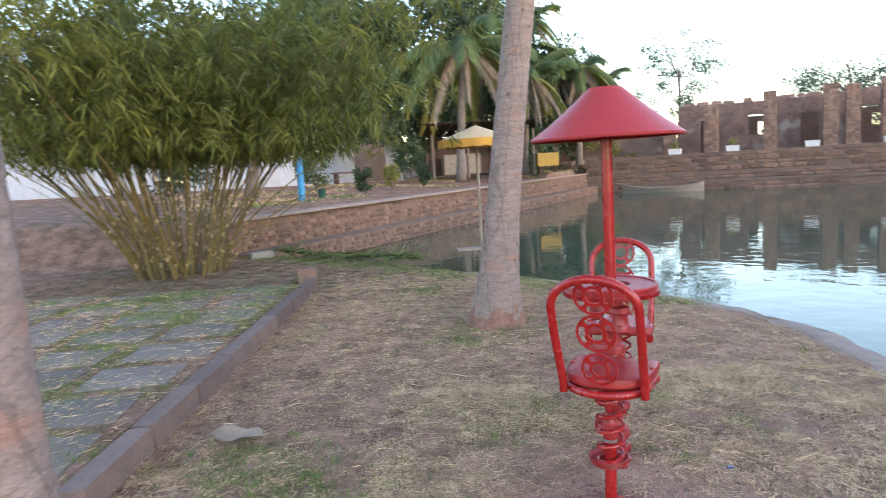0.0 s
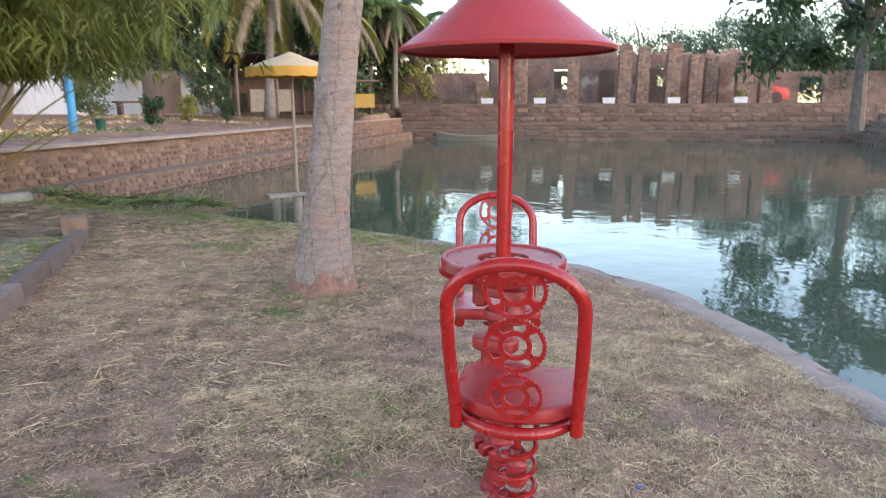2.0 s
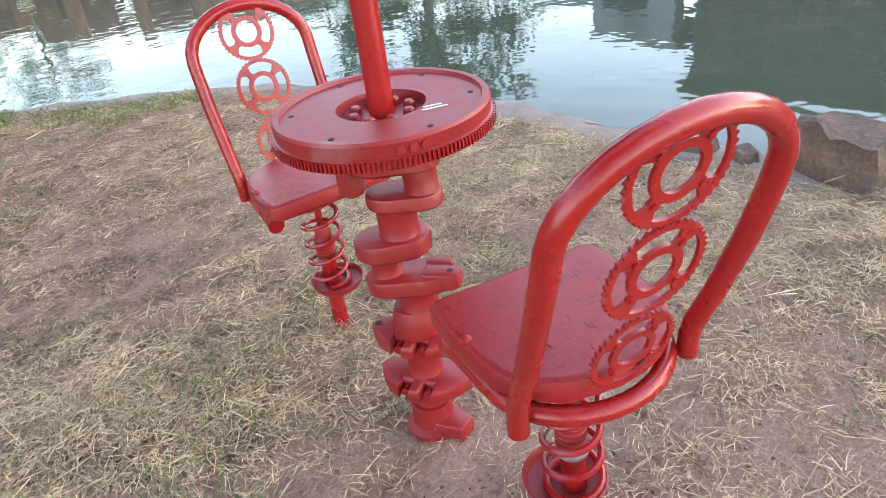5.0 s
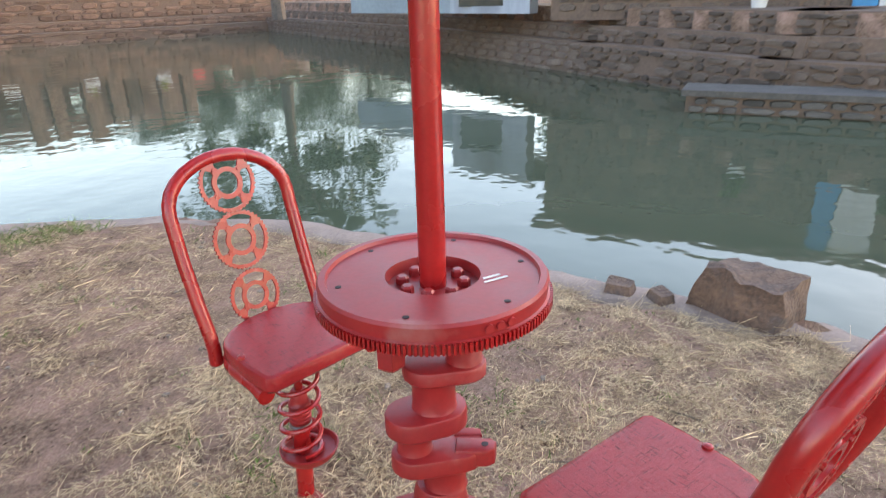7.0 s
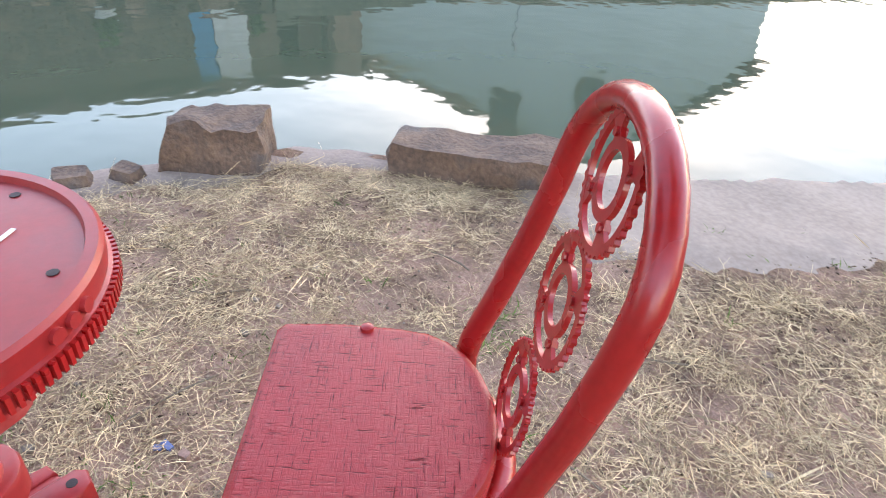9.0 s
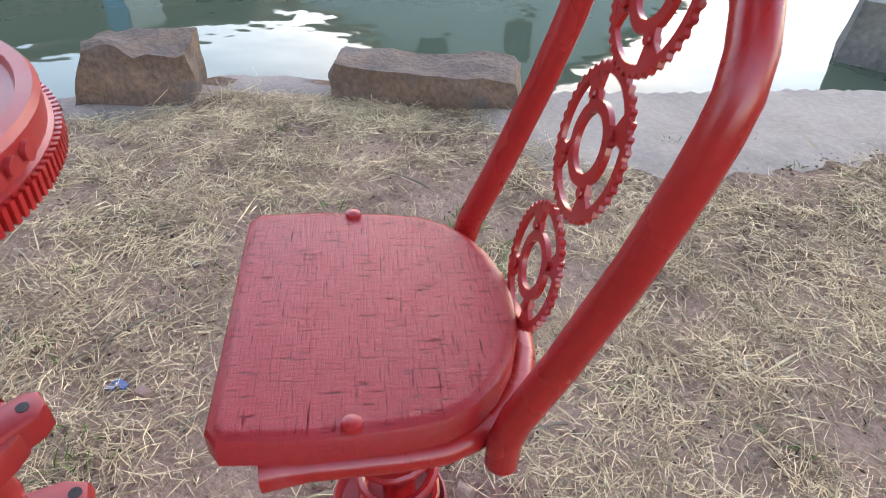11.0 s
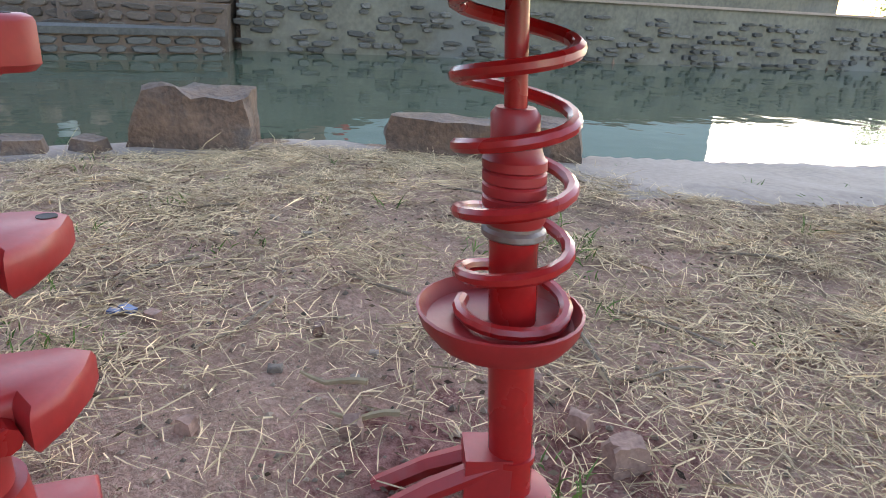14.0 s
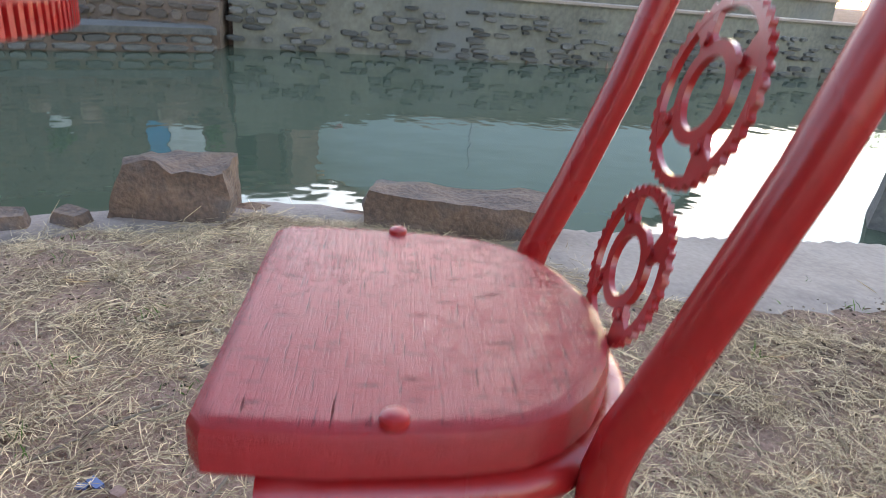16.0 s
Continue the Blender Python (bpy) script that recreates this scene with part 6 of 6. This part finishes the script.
# lying straw: a thin cover everywhere, longer curled stalks round the seats
def lying_straw(n, x0, x1, y0, y1, mean, least, thin, curl):
    X, Y, d = scatter(n, x0, x1, y0, y1)
    thick = np.clip(0.50 + 0.40 * patch_noise(X, Y, 2.4, 1) + 0.55 * patch_noise(X, Y, 13.0, 5), 0.05, 1)
    keep = (d > 0.16 + 0.12 * patch_noise(X, Y, 3, 2)) & (rng.random(n) < thick * (1 - 0.86 * bare(X, Y))) & ~((d < 0.75) & (np.hypot(X - 0.85, Y + 2.35) < 0.62))
    X, Y = X[keep], Y[keep]
    n = len(X)
    az, L = rng.uniform(0, 2 * math.pi, n), rng.gamma(2.2, mean / 2.2, n) + least
    Z = land(X, Y) + 0.003 + 0.009 * rng.random(n)
    P0 = np.stack([X, Y, Z], 1)
    w = np.stack([np.cos(az), np.sin(az), 0.20 * rng.normal(size=n)], 1)
    across = np.stack([-np.sin(az), np.cos(az), np.zeros(n)], 1)
    side = (across + np.array([0, 0, 0.5]) * rng.normal(size=(n, 1))) * (thin + thin * rng.random((n, 1)))
    E = P0 + w * L[:, None]
    E[:, 2] = np.maximum(E[:, 2], Z + 0.002)
    M = (P0 + E) / 2 + across * (curl * L * rng.normal(size=n))[:, None]
    M[:, 2] += np.abs(rng.normal(size=n)) * 0.003
    return np.concatenate([np.stack([P0 - side, P0 + side, M + side, M - side], 1), np.stack([M - side, M + side, E + side * 0.4, E - side * 0.4], 1)])


quads("straw_litter", np.concatenate([lying_straw(330000, -2.45, 2.3, -3.6, 6.5, 0.026, 0.006, 0.0005, 0.06), lying_straw(150000, -1.2, 2.1, -2.6, 1.3, 0.040, 0.012, 0.0005, 0.16)]), STRAW, None, "dry straw and grass litter on the earth", "straw", kind="stuff")

# coarse pale stalks that lie singly
X, Y, d = scatter(9000, -2.45, 2.1, -2.6, 6.4)
keep = (d > 0.3) & (rng.random(len(X)) < (0.30 + 0.30 * (Y > 2.0) + 0.5 * patch_noise(X, Y, 1.9, 6)) * (1 - bare(X, Y)))
X, Y = X[keep], Y[keep]
n = len(X)
az = rng.uniform(0, 2 * math.pi, n)
quads("straw_stalks", blades(np.stack([X, Y, land(X, Y) + 0.008 + 0.006 * rng.random(n)], 1), np.stack([np.cos(az), np.sin(az), 0.06 * rng.normal(size=n)], 1), rng.gamma(3.0, 0.025, n) + 0.03, rng.uniform(0.003, 0.0065, n)), STRAW, None, "loose pale straw stalks on the earth", "straw", kind="stuff")

# flakes of dead leaf among the straw
X, Y, d = scatter(36000, -2.4, 2.2, -3.2, 3.0)
keep = (d > 0.2) & (rng.random(len(X)) < 0.4 + 0.6 * patch_noise(X, Y, 5.0, 3))
X, Y = X[keep], Y[keep]
n = len(X)
az = rng.uniform(0, 2 * math.pi, n)
flake = blades(np.stack([X, Y, land(X, Y) + 0.004 + 0.005 * rng.random(n)], 1), np.stack([np.cos(az), np.sin(az), 0.25 * rng.normal(size=n)], 1), rng.uniform(0.006, 0.024, n), rng.uniform(0.003, 0.008, n))
quads("leaf_flakes", flake, FLAKE, None, "brown crumbled leaf flakes on the earth", "leaf litter", kind="stuff")

# standing dry grass in tufts
X, Y, d = scatter(26000, -2.4, 2.25, -3.4, 6.8)
dens = 0.34 + 0.34 * patch_noise(X, Y, 3.1, 4) + 0.8 * np.exp(-(((X - 1.45) / 0.5) ** 2 + ((Y + 0.95) / 0.75) ** 2)) + 0.25 * np.exp(-((d - 0.45) / 0.25) ** 2)
keep = (d > 0.22) & (rng.random(len(X)) < dens * (1 - 0.92 * bare(X, Y))) & ~((d < 0.75) & (np.hypot(X - 0.85, Y + 2.35) < 0.65))
X, Y = X[keep], Y[keep]
per = 17
n = len(X)
Xb, Yb = np.repeat(X, per) + rng.normal(size=n * per) * 0.014, np.repeat(Y, per) + rng.normal(size=n * per) * 0.014
base = np.stack([Xb, Yb, land(Xb, Yb) - 0.004], 1)
tall = np.repeat(rng.uniform(0.028, 0.085, n), per) * rng.uniform(0.5, 1.25, n * per)
way = np.stack([rng.normal(size=n * per) * 1.0, rng.normal(size=n * per) * 1.0, np.full(n * per, 0.8)], 1)
quads("dry_grass", blades(base, way, tall, np.full(n * per, 0.0007), 0.28), STRAW, None, "tufts of standing dry yellow grass", "grass", kind="stuff")

# green grass: by the water, at the palm, in tufts and paving joints
X, Y, d = scatter(90000, -7.0, 2.25, -3.2, 9.0)
dens = 0.012 + 0.50 * np.exp(-((d - 0.35) / 0.42) ** 2) * (Y > 3.2) + 0.5 * np.exp(-(((X + 0.36) / 0.45) ** 2 + ((Y - 2.75) / 0.4) ** 2)) + 0.03 * (patch_noise(X, Y, 2.2, 7) > 0.45)
for tx, ty, tr in ((0.35, 0.75, 0.16), (-0.25, 0.62, 0.16), (-1.1, 4.7, 0.22), (-0.75, 2.35, 0.18), (-1.9, 0.1, 0.35), (0.2, 0.05, 0.10), (-1.5, -0.2, 0.4), (-0.55, 0.35, 0.14), (0.75, 0.25, 0.12), (0.36, -0.06, 0.07), (0.55, -1.05, 0.10)):
    dens = dens + 0.9 * np.exp(-((X - tx) ** 2 + (Y - ty) ** 2) / tr ** 2)
dens = np.where((X < -2.6) & (Y < 5.3), 0.30 + 0.55 * patch_noise(X, Y, 2.6, 3), dens * 0.8)
keep = (d > 0.08) & (rng.random(len(X)) < dens * 0.8)
X, Y = X[keep], Y[keep]
per, n = 8, len(X)
Xb, Yb = np.repeat(X, per) + rng.normal(size=n * per) * 0.02, np.repeat(Y, per) + rng.normal(size=n * per) * 0.02
base = np.stack([Xb, Yb, land(Xb, Yb) - 0.004], 1)
tall = np.repeat(rng.uniform(0.03, 0.08, n) * (1 + 0.6 * (Y > 3.2)), per) * rng.uniform(0.5, 1.2, n * per)
way = np.stack([rng.normal(size=n * per) * 0.6, rng.normal(size=n * per) * 0.6, np.full(n * per, 1.0)], 1)
quads("green_grass", blades(base, way, tall, np.full(n * per, 0.0036), 0.25), GRASS, None, "sparse short green grass tufts", "grass", kind="stuff")

X, Y = rng.uniform(-7.2, -2.58, 12000), rng.uniform(-0.2, 5.6, 12000)
n = len(X)
az = rng.uniform(0, 2 * math.pi, n)
P0 = np.stack([X, Y, land(X, Y) + 0.022 + 0.006 * rng.random(n)], 1)
quads("paving_straw", blades(P0, np.stack([np.cos(az), np.sin(az), 0.08 * rng.normal(size=n)], 1), rng.gamma(2.6, 0.022, n) + 0.02, np.full(n, 0.004)), STRAW, None, "scattered dry straw over the slabs", "straw", kind="stuff")

# coarse litter under the bamboo and on the far bank
X, Y, d = scatter(16000, -7.5, 0.5, 4.0, 9.6)
keep = (d > 0.2) & (rng.random(len(X)) < np.exp(-(((X + 4.0) / 2.6) ** 2 + ((Y - 6.4) / 1.7) ** 2)))
X, Y = X[keep], Y[keep]
n = len(X)
az, L = rng.uniform(0, 2 * math.pi, n), rng.uniform(0.06, 0.26, n)
P0 = np.stack([X, Y, land(X, Y) + 0.006 + 0.02 * rng.random(n)], 1)
w = np.stack([np.cos(az), np.sin(az), 0.08 * rng.normal(size=n)], 1)
quads("bamboo_litter", blades(P0, w, L, rng.uniform(0.01, 0.022, n)), DEAD_LEAF, None, "fallen dry bamboo leaves and sheaths", "leaf litter", kind="stuff")
X, Y = rng.uniform(-9, 6, 26000), rng.uniform(10, 30, 26000)
ws = line_side(X, Y, (-4.0, 9.5), NORTH_WEST)
keep = (ws > 0.8) & (ws < 9) & (patch_noise(X, Y, 0.7, 1) > 0.3)
X, Y = X[keep], Y[keep]
n = len(X)
base = np.stack([X, Y, land(X, Y) - 0.01], 1)
green = rng.random(n) < np.where(line_side(X, Y, (-4.0, 9.5), NORTH_WEST) < 3.2, 0.75, 0.25)
bl = blades(base, np.stack([rng.normal(size=n), rng.normal(size=n), np.full(n, 0.8)], 1), rng.uniform(0.08, 0.22, n), np.full(n, 0.03), 0.2)
quads("bank_grass", bl[green], GRASS, None, "patchy green grass on the bank", "grass", kind="stuff")
quads("bank_straw", bl[~green], STRAW, None, "dry straw on the bank", "straw", kind="stuff")

# crumbs of earth and grit
X, Y, d = scatter(15000, -0.9, 1.8, -2.6, 1.0)
keep = (d > 0.2) & (rng.random(len(X)) < 0.35 + 0.65 * bare(X, Y))
X, Y = X[keep], Y[keep]
n = len(X)
s = 0.0012 + 0.0055 * rng.random(n) ** 3
oct_v = np.array([(1, 0, 0), (0, 1, 0), (-1, 0, 0), (0, -1, 0), (0, 0, 0.8), (0, 0, -0.8)])
oct_f = np.array([(0, 1, 4), (1, 2, 4), (2, 3, 4), (3, 0, 4), (1, 0, 5), (2, 1, 5), (3, 2, 5), (0, 3, 5)])
V = oct_v[None] * s[:, None, None] * rng.uniform(0.7, 1.4, (n, 6, 1)) + np.stack([X, Y, land(X, Y) + s * 0.3], 1)[:, None]
F = oct_f[None] + 6 * np.arange(n)[:, None, None]
me = bpy.data.meshes.new("grit")
me.from_pydata(V.reshape(-1, 3).tolist(), [], F.reshape(-1, 3).tolist())
me.materials.append(GRIT)
tagged(new("grit", me), "crumbs of earth and grit on the ground", "grit", kind="stuff")

# squared stone standing in the water
g = uneven(dense_box(0.46, 0.40, 0.62, 7, 0.86), 0.02, 21, 4.0)
solid("boulder", g, STONE_GREY, "dark grey squared stone standing in water", "boulder", Matrix.Translation((1.12, -4.50, -0.24)) @ Matrix.Rotation(0.5, 4, "Z"), group="boulders on the shore")

# pebbles and clods, twigs, scraps
peb = []
for k in range(6):
    g = uneven(dense_box(1, 0.8, 0.6, 2, 0.8), 0.13, k * 3, 2.0)
    peb.append(g.mesh("pebble", PEBBLE, "all"))
X, Y, d = scatter(620, -2.0, 1.9, -2.6, 2.6)
X[:60], Y[:60] = rng.uniform(-0.5, 0.9, 60), rng.uniform(-0.95, 0.35, 60)
Z = land(X, Y)
count = 0
for x, y, z, dd in zip(X, Y, Z, pond_distance(X, Y)):
    if dd < 0.2 or rnd.random() < 0.55 or count > 240:
        continue
    count += 1
    s = 0.006 + 0.020 * rnd.random() ** 3
    ob = new("pebble", peb[count % 6])
    ob.matrix_world = Matrix.Translation((x, y, z + s * 0.15)) @ Matrix.Rotation(rnd.random() * 6.28, 4, "Z") @ Matrix.Diagonal((s * 1.3, s * 1.2, s, 1))
    tagged(ob, "small pale pebble on bare earth", "pebble", group="pebbles round the seats")


for x, y, s in ((0.035, -0.385, 0.030), (-0.167, -0.655, 0.052), (-0.089, -0.652, 0.036), (0.128, -0.205, 0.026), (0.30, -0.44, 0.024), (0.435, -0.212, 0.034), (0.02, -0.665, 0.022), (-0.30, -0.70, 0.030), (0.22, -0.62, 0.022)):
    g = uneven(dense_box(s, s * 0.8, s * 0.75, 3, 0.75), s * 0.16, x * 40, 60.0)
    solid("clod", g, CLOD, "lumpy reddish clod of earth near seat foot", "clod", Matrix.Translation((x, y, s * 0.22)) @ Matrix.Rotation(x * 30, 4, "Z"), group="clods round the seats")


def twig(x, y, turn, length, radius, label, material=TWIG, category="twig"):
    z = float(land(np.array([x]), np.array([y]))[0])
    pts = []
    for k in range(6):
        s = k / 5 - 0.5
        pts.append((s * length, 0.05 * length * math.sin(4 * s + x * 7), radius * 1.2 + 0.01 * abs(math.sin(3 * s + y))))
    solid("twig" if category == "twig" else category, Geo().add(*tube(pts, [radius, radius, radius * 0.9, radius * 0.8, radius * 0.7, radius * 0.5], 6)), material, label, category, Matrix.Translation((x, y, z)) @ Matrix.Rotation(turn, 4, "Z"), group="twigs on the ground")


for x, y, a, L in ((0.42, -0.60, 0.5, 0.16), (0.62, -0.20, 1.9, 0.26), (0.36, -0.33, 2.3, 0.20), (0.22, -1.43, 0.9, 0.20), (0.05, -0.80, 2.6, 0.22), (0.10, -0.98, 0.2, 0.28), (-0.05, -0.85, 1.2, 0.15), (0.9, -1.1, 0.3, 0.2), (1.0, -0.4, 1.1, 0.18)):
    twig(x, y, a, L, 0.0035, "thin dry brown twig on earth")
for x, y, a, L in ((-1.02, 0.66, 0.25, 0.26), (-1.6, 1.0, 0.15, 0.22), (-0.9, 0.95, -0.2, 0.24), (-0.8, 1.6, 0.6, 0.2), (-1.4, 2.9, 0.1, 0.35), (-1.9, 3.4, -0.3, 0.3), (0.147, -0.405, 0.8, 0.10), (0.05, -0.41, 1.0, 0.09)):
    twig(x, y, a, L, 0.005, "pale dry straw stalk on earth", SHEATH)

g = Geo()
v = []
for k in range(9):
    for j in range(5):
        s, q = k / 8 - 0.5, j / 4 - 0.5
        v.append((s * 0.34, q * 0.17 * (1 - (2 * s) ** 2) ** 0.5 if abs(s) < 0.5 else 0, 0.02 + 0.05 * abs(q) + 0.03 * math.sin(5 * s) ** 2))
g.add(v, [(k * 5 + j, k * 5 + j + 1, k * 5 + j + 6, k * 5 + j + 5) for k in range(8) for j in range(4)])
solid("dry_leaf", g, LEAF_BROWN, "large curled dry brown leaf near kerb", "leaf", Matrix.Translation((-1.98, 0.42, 0.02)) @ Matrix.Rotation(-0.35, 4, "Z"))
g = Geo()
g.add(*box(0, 0, 0.006, 0.034, 0.014, 0.007))
g.add(*box(0.012, 0.016, 0.004, 0.02, 0.016, 0.005, turn=0.6))
solid("plastic_scrap", uneven(g, 0.003, 4, 30), BLUE_BAG, "crumpled blue plastic scrap on earth", "litter", Matrix.Translation((0.483, -0.179, 0.006)) @ Matrix.Rotation(0.4, 4, "Z"))

# cut green branch lying along the shore
g = Geo()
pts = [(-3.9, 9.2, 0.10), (-3.0, 8.45, 0.06), (-2.1, 7.75, 0.08), (-1.25, 7.05, 0.10)]
branch = thing("cut_branch", "cut palm leaf lying along the shore", "palm leaf")
part("rib", Geo().add(*tube(pts, [0.02, 0.018, 0.014, 0.008], 6)), PALM_YELLOW, branch)
s = rng.random(420)
i = np.minimum((s * 3).astype(int), 2)
A = np.array(pts)
u = (s * 3 - i)[:, None]
base = A[i] * (1 - u) + A[i + 1] * u
way = rng.normal(size=(420, 3)) * np.array([1, 1, 0.25]) + np.array([0.7, -0.6, 0.05])
quads("feather_leaf", blades(base, way, rng.uniform(0.15, 0.42, 420), rng.uniform(0.02, 0.035, 420), 0.1), PALM_LEAF, branch, kind="stuff")
g = uneven(dense_box(0.42, 0.18, 0.12, 4), 0.02, 8, 5)
solid("rag", g, POLE_GREY, "grey bundle lying on the shore", "bundle", Matrix.Translation((-4.15, 9.0, 0.05)) @ Matrix.Rotation(0.5, 4, "Z"))

# ---- single stones of the eastern quay ----
stone_parts(runs[-6:], east_wall, STONE_BLOCK, 0.30, 0.12, 0.92, 290)
stone_parts(pruns[:3], plaster_wall, STONE_GREY, 0.22, 0.085, 0.52, 296)
stone_parts([((8.53, 0.3), (8.53, -2.1), -0.30, -0.09, 0.0)], landing, STONE_GREY, 0.30, 0.10, 0.95, 60)
